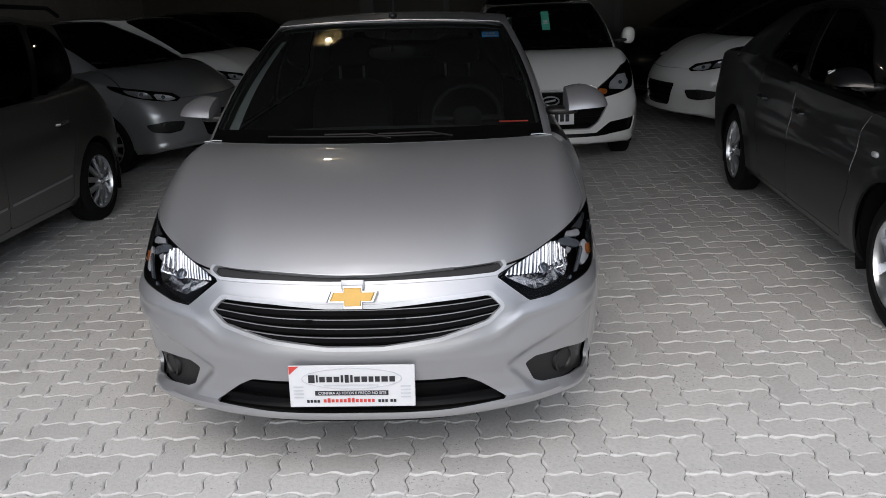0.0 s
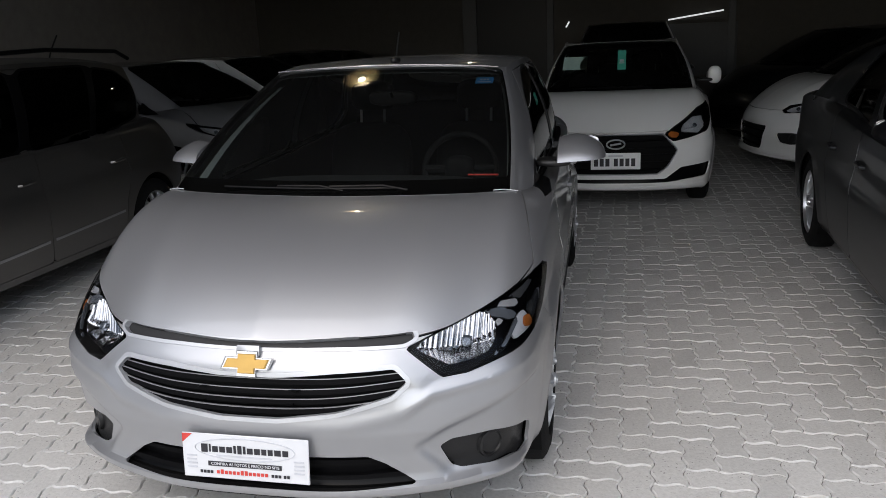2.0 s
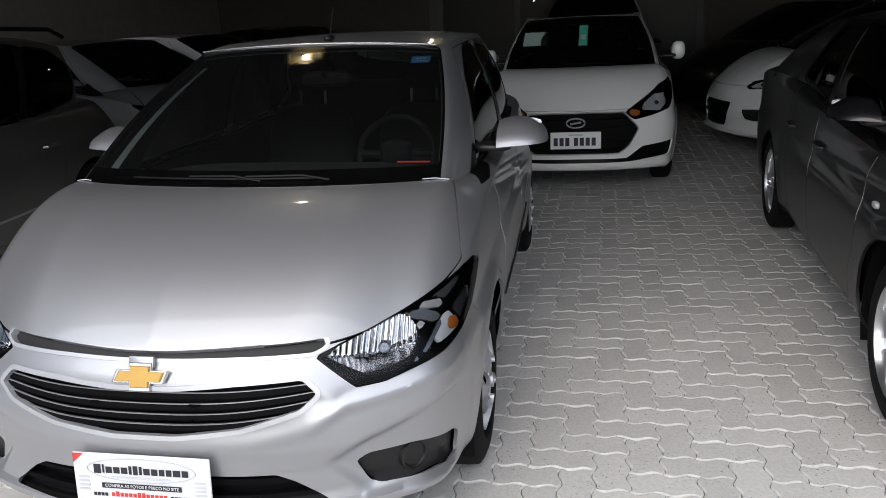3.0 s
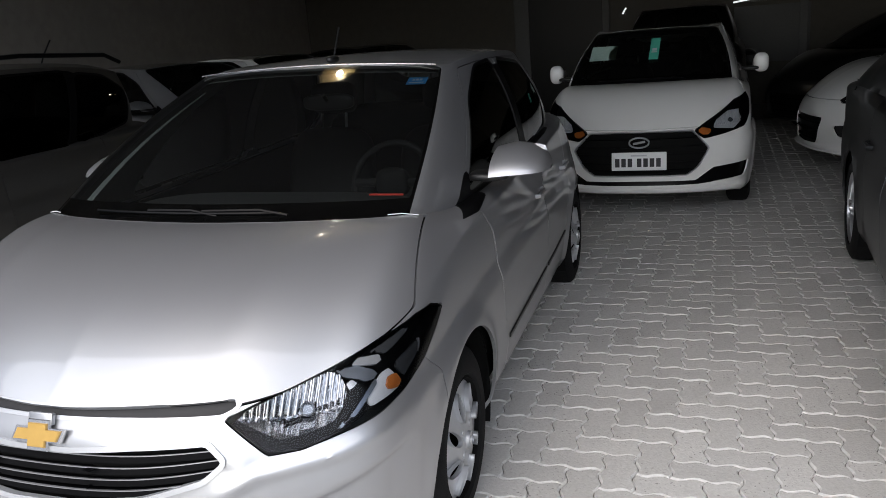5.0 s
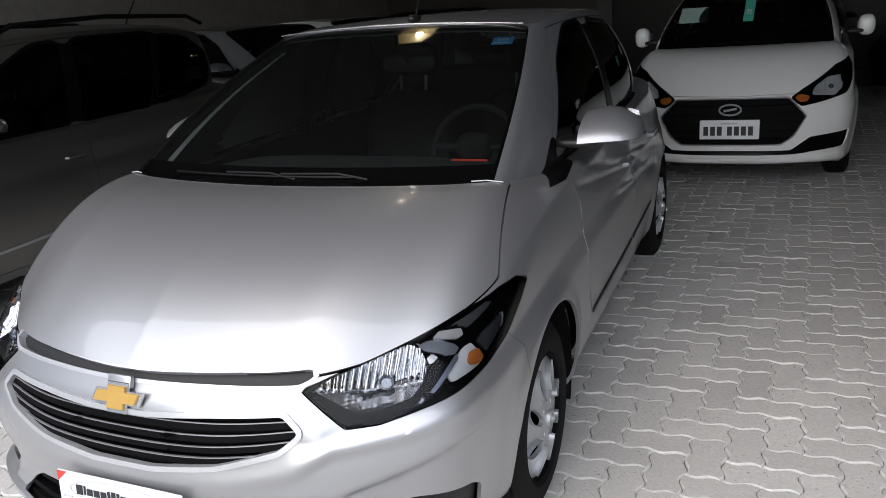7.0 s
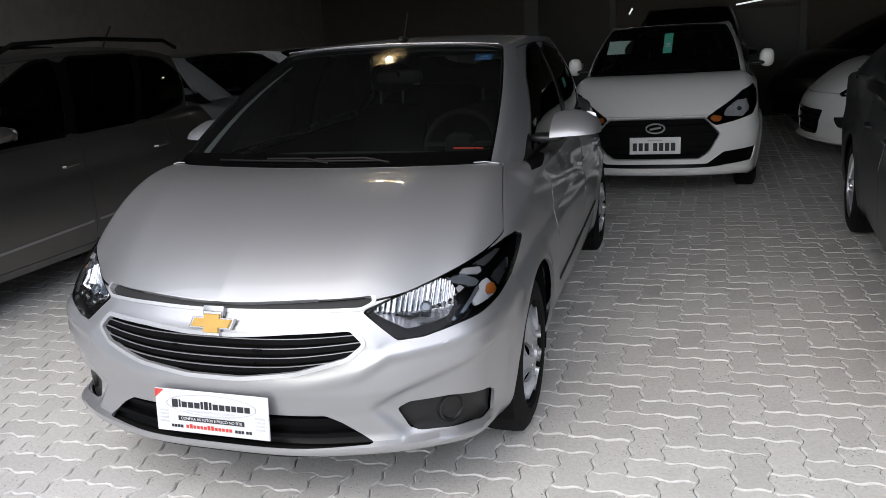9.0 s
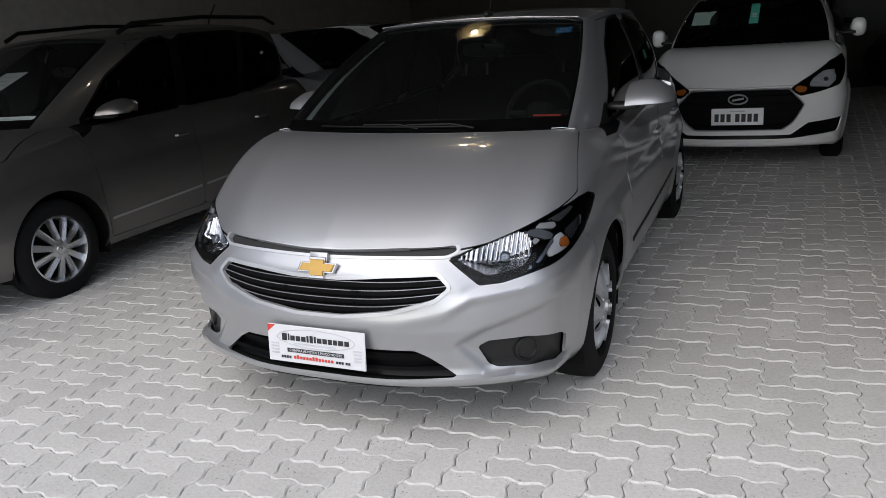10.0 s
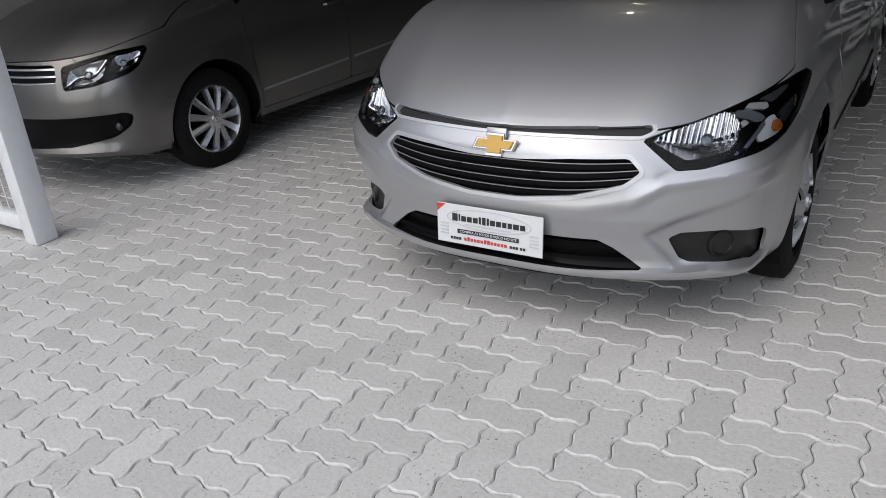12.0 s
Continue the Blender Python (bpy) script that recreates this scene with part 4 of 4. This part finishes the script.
SEDAN = variant(HERO, PLAIN, paint=GRAPHITE, res=1.6, length=4.55, half=.87, top=1.48, ya=.92, yb=3.64, rw=.32, arch=.355, zw=.32,
                warp=make_warp([0, .45, .84, 1.75, 2.4, 3.37, 3.66, 3.93], [0, .48, .92, 1.80, 2.5, 3.64, 4.15, 4.55], [0, .48, .92, 1.80, 2.5, 3.22, 3.80, 4.05], 1.02, (0, .72, 1, 1.02, 1.05, 1.45, 1.5), (0, .76, .99, 1.06, 1.08, 1.43, 1.48), (1.02, .03), .5),
                mirror=(.915, 1.10, 1.10, .85), mirror_paint=BLACK_PAINT, style=variant(ALLOY_STYLE, spokes=7, spoke=.022, r0=.24))
sedan = build_car("sedan_car", "dark graphite sedan with alloy wheels", SEDAN, pose(2.79, 3.36, 0, 0, 0, -1.9))

for sx in (-1, 1):
    part("side_indicator", superellipsoid(sx * .875, 1.11, 0.77, .010, .030, .013, .7, 12), PALE_LAMP, sedan, "small clear side indicator")

HB = variant(HERO, paint=WHITE_PAINT, zb=.175, ya=.84, yb=3.368, res=1.4, length=3.90, half=.84, top=1.435, relief=None, moulding=None, edge_highlights=False, pillar_trim=0,
             lamp=[(.415, .688), (.498, .740), (.616, .800), (.768, .878), (1.00, .918), (1.06, .87), (1.0, .77), (.86, .690), (.657, .650), (.493, .627), (.45, .655)],
             lamp_zones=[dict(what="reflector", poly=[(.575, .70), (.585, .748), (.699, .808), (.828, .812), (.84, .737), (.745, .684)], bowl=.025, flute_z=.72, depth=.03, mat=PALE_LAMP),
                         dict(what="turn_signal", poly=[(.445, .688), (.475, .712), (.555, .697), (.54, .658), (.485, .658)], depth=.008, mat=AMBER)],
             openings=[dict(what="grille", poly=[(-.3, .694), (.2, .693), (.406, .688), (.524, .558), (.435, .418), (.357, .362), (-.3, .362)], round=1, depth=.03, back=DARK, bars=5, zs=(.37, .69), thick=.012, trim=.008, trim_mat=HUBCAP, label="black honeycomb grille with a chrome edge"),
                       dict(what="lower_intake", poly=[(-.3, .321), (.427, .316), (.56, .408), (.909, .434), (.89, .36), (.858, .314), (.442, .285), (-.3, .284)], round=1, depth=.03, label="black lower air intake")],
             mirror=(.925, 1.56, 1.09, .8), mirror_oval=(.065, .06, .085), style=ALLOY_STYLE)
white_hatch = build_car("hatchback_car", "white hatchback with stickers on its windscreen", HB, pose(0.705, 7.94, 0))

hb_badge = part("badge", tube([(.075 * math.cos(a), 0, .038 * math.sin(a)) for a in np.linspace(0, 2 * math.pi, 40, endpoint=False)], .007, 8, closed=True), HUBCAP, white_hatch, "chrome oval badge")
hb_badge.matrix_local = pose(0, .022, .619, -12)
part("badge_stroke", tube([(-.045, 0, -.008), (.045, 0, .008)], .009, 8), HUBCAP, hb_badge)
hb_plate = part("number_plate", box(-.207, .207, -.004, .004, -.070, .070, .003, 1), PAPER)
tagged(hb_plate, "white number plate with dark plain bars", "number plate")
plate_bars(hb_plate, [(-.180 + .048 * k + (.022 if k > 2 else 0), -.180 + .048 * k + (.022 if k > 2 else 0) + .034, -.010, .066) for k in range(7)], INK, -.004)
plate_bars(hb_plate, [(-.06, .06, .045, .012)], INK_GREY, -.004)
hb_plate.matrix_world = white_hatch.matrix_world @ pose(0, -.012, .481, -4)
PAPER_GREEN = material("paper_green", (0.40, 0.55, 0.50), 0.7)
TAG_GREEN = material("tag_green", (0.10, 0.55, 0.42), 0.5)
for nm, x, w, h, mt, lab in (("price_sheet", -.42, .115, .135, PAPER_GREEN, "pale green price sheet behind the windscreen"), ("hang_tag", .03, .04, .20, TAG_GREEN, "green and white tag behind the windscreen")):
    sh = part(nm, box(-w, w, -.001, .001, -h, h), mt, white_hatch, lab, smooth=False)
    sh.matrix_local = pose(x, 1.255 if x < -.2 else 1.222, 1.262 if x < -.2 else 1.280, -65)
    if nm == "hang_tag":
        plate_bars(sh, [(-.02, .02, -.02, .05), (-.024, .024, -.068, .02)], PLATE_WHITE, -.001)

FIESTA = variant(HERO, PLAIN, edge_highlights=False, res=1.8, mirror=(.90, 1.45, 1.0, .9), style=ALLOY_STYLE)
FIESTA["lamp"] = [(.49, .725), (.53, .765), (.66, .792), (.82, .822), (1.0, .855), (1.14, .868), (1.16, .84), (1.05, .785), (.88, .735), (.70, .700), (.55, .69)]
FIESTA["lamp_zones"] = [dict(what="reflector", poly=[(.54, .715), (.56, .752), (.66, .772), (.72, .780), (.72, .722), (.62, .706)], bowl=.02, flute_z=.74, depth=.012, mat=PALE_LAMP),
                        dict(what="reflector", poly=[(.75, .735), (.75, .79), (.88, .815), (.98, .832), (.98, .79), (.86, .748)], bowl=.02, flute_z=.78, depth=.012, mat=POCKET)]
FIESTA["openings"] = [dict(what="lower_intake", poly=[(-.3, .56), (.40, .56), (.30, .32), (-.3, .30)], depth=.03, bars=3, zs=(.32, .55), label="black trapezoid air intake"),
                      dict(what="fog", poly=[(.55, .50), (.75, .515), (.96, .49), (.90, .42), (.72, .395), (.60, .41)])]
build_car("hatchback_car", "silver grey hatchback in the dim back row", variant(FIESTA, paint=GREY_SILVER), pose(-2.58, 8.83, 0, 0, 0, 76))
build_car("hatchback_car", "white hatchback in the dim back row", variant(FIESTA, paint=WHITE_PAINT), pose(-2.54, 10.9, 0, 0, 0, 78))
build_car("hatchback_car", "white hatchback nosing out of the dim back row", variant(FIESTA, paint=WHITE_PAINT), pose(2.04, 10.0, 0, 0, 0, -80))
build_car("hatchback_car", "black hatchback standing in deep shade", variant(FIESTA, paint=BLACK_PAINT), pose(2.0, 12.1, 0, 0, 0, -62))
build_car("hatchback_car", "black hatchback behind the pale cars", variant(FIESTA, paint=BLACK_PAINT), pose(-2.7, 13.9, 0, 0, 0, 62))
TALL = variant(FIESTA, paint=BLACK_PAINT, warp=make_warp([0, 3.93], [0, 3.93], [0, 3.93], 1.02, (0, .7, 1, 1.5), (0, .85, 1.15, 1.72)), top=1.68, half=.87, windows=[])
build_car("compact_suv", "tall black car in deep shade", TALL, pose(0.75, 12.2, 0))

# ---- building ----
PAVER = material("concrete_paver", (0.54, 0.53, 0.512), 0.85, noise_scale=70, vary=0.10, bump=0.38, bump_scale=120, stain=0.28, stain_scale=2.6, stain_color=(0.27, 0.26, 0.245), per_object=0.09)
def pitted(m):
    """Small dark pits in the concrete."""
    t = m.node_tree
    b = t.nodes["Principled BSDF"]
    src = b.inputs["Base Color"].links[0].from_socket
    g = t.nodes.new("ShaderNodeNewGeometry")
    v = t.nodes.new("ShaderNodeTexNoise")
    v.inputs["Scale"].default_value, v.inputs["Detail"].default_value = 85, 2
    t.links.new(g.outputs["Position"], v.inputs["Vector"])
    r = t.nodes.new("ShaderNodeMapRange")
    r.inputs["From Min"].default_value, r.inputs["From Max"].default_value, r.inputs["To Max"].default_value = 0.64, 0.69, 0.85
    t.links.new(v.outputs["Fac"], r.inputs["Value"])
    # pits come in patches
    w = t.nodes.new("ShaderNodeTexNoise")
    w.inputs["Scale"].default_value, w.inputs["Detail"].default_value = 7, 3
    t.links.new(g.outputs["Position"], w.inputs["Vector"])
    r5 = t.nodes.new("ShaderNodeMapRange")
    r5.inputs["From Min"].default_value, r5.inputs["From Max"].default_value = 0.45, 0.62
    t.links.new(w.outputs["Fac"], r5.inputs["Value"])
    mu = t.nodes.new("ShaderNodeMath")
    mu.operation = "MULTIPLY"
    t.links.new(r.outputs[0], mu.inputs[0])
    t.links.new(r5.outputs[0], mu.inputs[1])
    mx = t.nodes.new("ShaderNodeMix")
    mx.data_type = "RGBA"
    mx.inputs["B"].default_value = (0.12, 0.115, 0.11, 1)
    t.links.new(mu.outputs[0], mx.inputs["Factor"])
    t.links.new(src, mx.inputs["A"])
    t.links.new(mx.outputs["Result"], b.inputs["Base Color"])


pitted(PAVER)
# Worn chamfers, made paler so the edge highlight sits in the colour too.
WORN_LIT = material("worn_lit_paver_edge", (0.60, 0.595, 0.58), 0.8, noise_scale=50, vary=0.12, bump=0.4, bump_scale=120)
SAND = material("joint_sand", (0.16, 0.155, 0.145), 0.95, noise_scale=150, vary=0.25, bump=0.6, bump_scale=400)
# East and back walls: beige plaster darkened, the room's shade put into its colour.
SHADED_PLASTER = material("shaded_beige_plaster", (0.06, 0.056, 0.05), 0.85, noise_scale=8, vary=0.1, bump=0.3, bump_scale=60, stain=0.2)
# Grey ceiling darkened near black: the room's dimness is in its colour.
SHADED_CEILING = material("shaded_ceiling_concrete", (0.055, 0.052, 0.049), 0.9, noise_scale=5, vary=0.12, bump=0.3, bump_scale=40)
GATE_PAINT = material("white_gate_paint", (0.74, 0.76, 0.78), 0.4, noise_scale=20, vary=0.04, stain=0.15, stain_scale=9)


def setting(name, shape, mat, label, category):
    return tagged(part(name, shape, mat, smooth=False), label, category, kind="structure")


X0, X1, Y0, Y1, TOP, MOUTH = -6.6, 6.6, -0.6, 16.5, 3.3, 2.5
setting("floor", box(-60, 60, -60, 60, -0.6, -0.0095), SAND, "grey sand bed under the pavers", "floor")
# The same beige plaster as lit: a lighter copy for the west wall.
LIT_PLASTER = material("lit_beige_plaster", (0.36, 0.335, 0.31), 0.85, noise_scale=8, vary=0.1, bump=0.3, bump_scale=60, stain=0.2)
setting("wall_west", box(X0 - .2, X0, MOUTH, Y1, 0, TOP), LIT_PLASTER, "beige plastered side wall with its lighting in the colour", "wall")
setting("wall_east", box(X1, X1 + .2, MOUTH, Y1, 0, TOP), SHADED_PLASTER, "beige plastered side wall with its lighting in the colour", "wall")
# Unseen walls added beside the entrance to cut sky light from the sides.
SIDE_BLOCKER = material("side_blocker_paint", (0.50, 0.53, 0.57), 0.85, noise_scale=8, vary=0.08, stain=0.2)
setting("wall_blocker_west", box(X0 - .2, X0, -9, MOUTH, 0, 5), SIDE_BLOCKER, "unseen plain wall added to cut light from the side", "wall")
setting("wall_blocker_east", box(X1, X1 + .2, -9, MOUTH, 0, 5), SIDE_BLOCKER, "unseen plain wall added to cut light from the side", "wall")
setting("wall_north", box(X0 - .2, X1 + .2, Y1, Y1 + .2, 0, TOP), SHADED_PLASTER, "beige plastered back wall with shade in its colour", "wall")
setting("ceiling", box(X0 - .2, X1 + .2, MOUTH, Y1 + .2, TOP, TOP + .25), SHADED_CEILING, "concrete ceiling with the room's shade in its colour", "ceiling")

# ceiling lamps
LAMP_GOLD = material("lamp_gold", (0.44, 0.34, 0.18), 0.5, 0.2, vary=0.05)
BULB = material("lamp_bulb", (1.0, 0.93, 0.8), 0.4, emit=70.0)


def ceiling_lamp(x, y):
    ob = new("ceiling_lamp")
    tagged(ob, "round gilt dish lamp hanging under the ceiling", "lamp", "ceiling lamps")
    z = 2.95
    V, F = lathe([(0.0, .02), (.01, .07), (-.03, .15), (-.075, .19), (-.078, .195), (-.03, .158), (.016, .07), (.016, .015)], 48)
    part("dish", (V[:, [2, 1, 0]] + np.array([0, 0, 0]), F), LAMP_GOLD, ob, "gilt reflector dish")
    V, F = superellipsoid(0, 0, -.035, .035, .035, .03, 1.0, 14)
    part("bulb", (V, F), BULB, ob, "glowing white bulb")
    part("stem", tube([(0, 0, .015), (0, 0, .82)], .012, 10), PLASTIC, ob)
    ob.matrix_world = pose(x, y, z) @ Matrix.Diagonal((.85, .85, .55, 1))


ceiling_lamp(-1.1, 6.2)
ceiling_lamp(-1.3, 12.0)

# back wall: pale door frames and board, painted with shade, two tube lamps
TUBE_GLOW = material("tube_glow", (0.95, 0.97, 1.0), 0.5, emit=0.35)
# Pale paint darkened: the shade at the back is in its colour.
SHADED_FRAME = material("shaded_frame_paint", (0.06, 0.062, 0.065), 0.6, stain=0.3)
for x0, x1 in ((-2.32, -2.05), (-.72, -.60), (2.50, 2.62)):
    setting("trim", box(x0, x1, Y1 - .06, Y1, 0, 2.6, .006), SHADED_FRAME, "pale door frame on the back wall, shade in its colour", "trim")
setting("door_1", box(-2.05, -.72, Y1 - .03, Y1 - .003, 0, 2.5, .004), BLACK_TRIM, "dark door in the back wall", "door")
board = part("wall_board", box(1.48, 2.66, Y1 - .05, Y1 - .01, .7, 1.62, .006), SHADED_FRAME)
tagged(board, "pale board fixed to the back wall, shade in its colour", "board")
for x0, x1, z0, z1 in ((1.46, 2.40, 1.70, 1.82), (-.36, -.30, 1.66, 1.76)):
    tl = part("tube_lamp", tube([(x0, Y1 - .12, z0), (x1, Y1 - .12, z1)], .014, 10), TUBE_GLOW)
    tagged(tl, "thin glowing tube lamp at the back wall", "lamp", "tube lamps")
    part("lamp_bracket", box(min(x0, x1) + .02, max(x0, x1) - .02, Y1 - .10, Y1 - .004, min(z0, z1) - .01, min(z0, z1) + .01), PLASTIC, tl)

# entrance gate leaf
gate = new("entrance_gate")
tagged(gate, "white painted steel gate leaf with wire mesh", "gate")
part("post", box(-2.83, -2.73, 2.73, 2.85, 0.0, 2.3, .006), GATE_PAINT, gate)
part("bottom_rail", box(-4.8, -2.83, 2.76, 2.82, .05, .13, .005), GATE_PAINT, gate)
part("top_rail", box(-4.8, -2.83, 2.76, 2.82, 2.2, 2.28, .005), GATE_PAINT, gate)

for k in range(26):
    part("mesh_wire", tube([(-2.86 - .075 * k, 2.79, .12), (-2.86 - .075 * k, 2.79, 2.21)], .003, 6), GATE_PAINT, gate)
for k in range(10):
    part("mesh_wire", tube([(-4.8, 2.796, .2 + .2 * k), (-2.82, 2.796, .2 + .2 * k)], .003, 6), GATE_PAINT, gate)

# ---- pavers ----
UNIT, TURN_P, GX, GY = 0.1159, 0.0, -0.0065, 3.207


def wave(u):
    return -0.0092 * math.sin(2 * math.pi * u)


def paver_outline(kind):
    """Wavy outline of a two by one paver, anticlockwise, in units from its lower left cell."""
    w, h = (2, 1) if kind else (1, 2)
    pts, n, g = [], 6, 0.0013
    for k in range(w * n):
        pts.append((k / n * UNIT, wave(k / n) + g))
    for k in range(h * n):
        pts.append((w * UNIT - wave(k / n) - g, k / n * UNIT))
    for k in range(w * n):
        pts.append(((w - k / n) * UNIT, h * UNIT + wave(w - k / n) - g))
    for k in range(h * n):
        pts.append((-wave(h - k / n) + g, (h - k / n) * UNIT))
    return pts


def paver_mesh(kind):
    o = paver_outline(kind)
    n = len(o)
    cx, cy = sum(p[0] for p in o) / n, sum(p[1] for p in o) / n

    def inset(d):
        return [(cx + (x - cx) * (1 - d / max(.04, abs(x - cx) + .01)), cy + (y - cy) * (1 - d / max(.04, abs(y - cy) + .01))) for x, y in o]
    V = [(x, y, -.02) for x, y in o] + [(x, y, -.008) for x, y in o] + [(x, y, -.0026) for x, y in inset(.0028)] + [(x, y, 0) for x, y in inset(.0062)]
    F = [tuple(range(3 * n, 4 * n))]
    for k in range(n):
        j = (k + 1) % n
        F += [(r * n + k, r * n + j, (r + 1) * n + j, (r + 1) * n + k) for r in range(3)]
    return np.array(V), F


def edge_slots(F):
    """Second material on the rounded edges."""
    return [0 if i == 0 or (i - 1) % 3 == 0 else 1 for i in range(len(F))]


SHAPES = [paver_mesh(False), paver_mesh(True)]
PAVEMENT = tagged(new("pavement"), "light grey wavy concrete pavers in herringbone", "pavement", kind="structure")
shared = []
for V, F in SHAPES:
    me = bpy.data.meshes.new("paver")
    me.from_pydata([tuple(v) for v in V], [], F)
    me.materials.append(PAVER)
    me.materials.append(WORN_LIT)
    me.polygons.foreach_set("material_index", edge_slots(F))
    shared.append(me)
rest_v, rest_f, count = [], [], 0
rng = random.Random(4)
ct, stn = math.cos(TURN_P), math.sin(TURN_P)
for j in range(-30, 96):
    for i in range(-66, 54):
        k = (i - j - 1) % 4
        if k not in (0, 2):
            continue
        kind = 1 if k == 0 else 0
        ci, cj = (i, j) if kind else (i, j - 1)
        lx, ly = ci * UNIT, cj * UNIT
        wx, wy = GX + ct * lx - stn * ly, GY + stn * lx + ct * ly
        if not (X0 < wx < X1 - .2 and Y0 < wy < Y1 - .3):
            continue
        dz, tx, ty = rng.uniform(-.0022, .0012), rng.uniform(-.006, .006), rng.uniform(-.006, .006)
        m = Matrix.Translation((wx, wy, dz)) @ Euler((tx, ty, TURN_P)).to_matrix().to_4x4()
        if -1.75 < wx < 1.95 and 1.75 < wy < 3.75 and count < 300:
            ob = new("paver", shared[kind])
            ob.parent = PAVEMENT
            ob.matrix_local = m
            count += 1
        else:
            V, F = SHAPES[kind]
            A = np.array(m)
            rest_v.append(V @ A[:3, :3].T + A[:3, 3])
            rest_f.append(F)
VV, FF, k = np.concatenate(rest_v), [], 0
for v, f in zip(rest_v, rest_f):
    FF += [tuple(i + k for i in q) for q in f]
    k += len(v)
rest = part("pavers", (VV, FF), PAVER, PAVEMENT, smooth=False)
rest.data.materials.append(WORN_LIT)
rest.data.polygons.foreach_set("material_index", [s for f in rest_f for s in edge_slots(f)])
tagged(rest, kind="stuff")
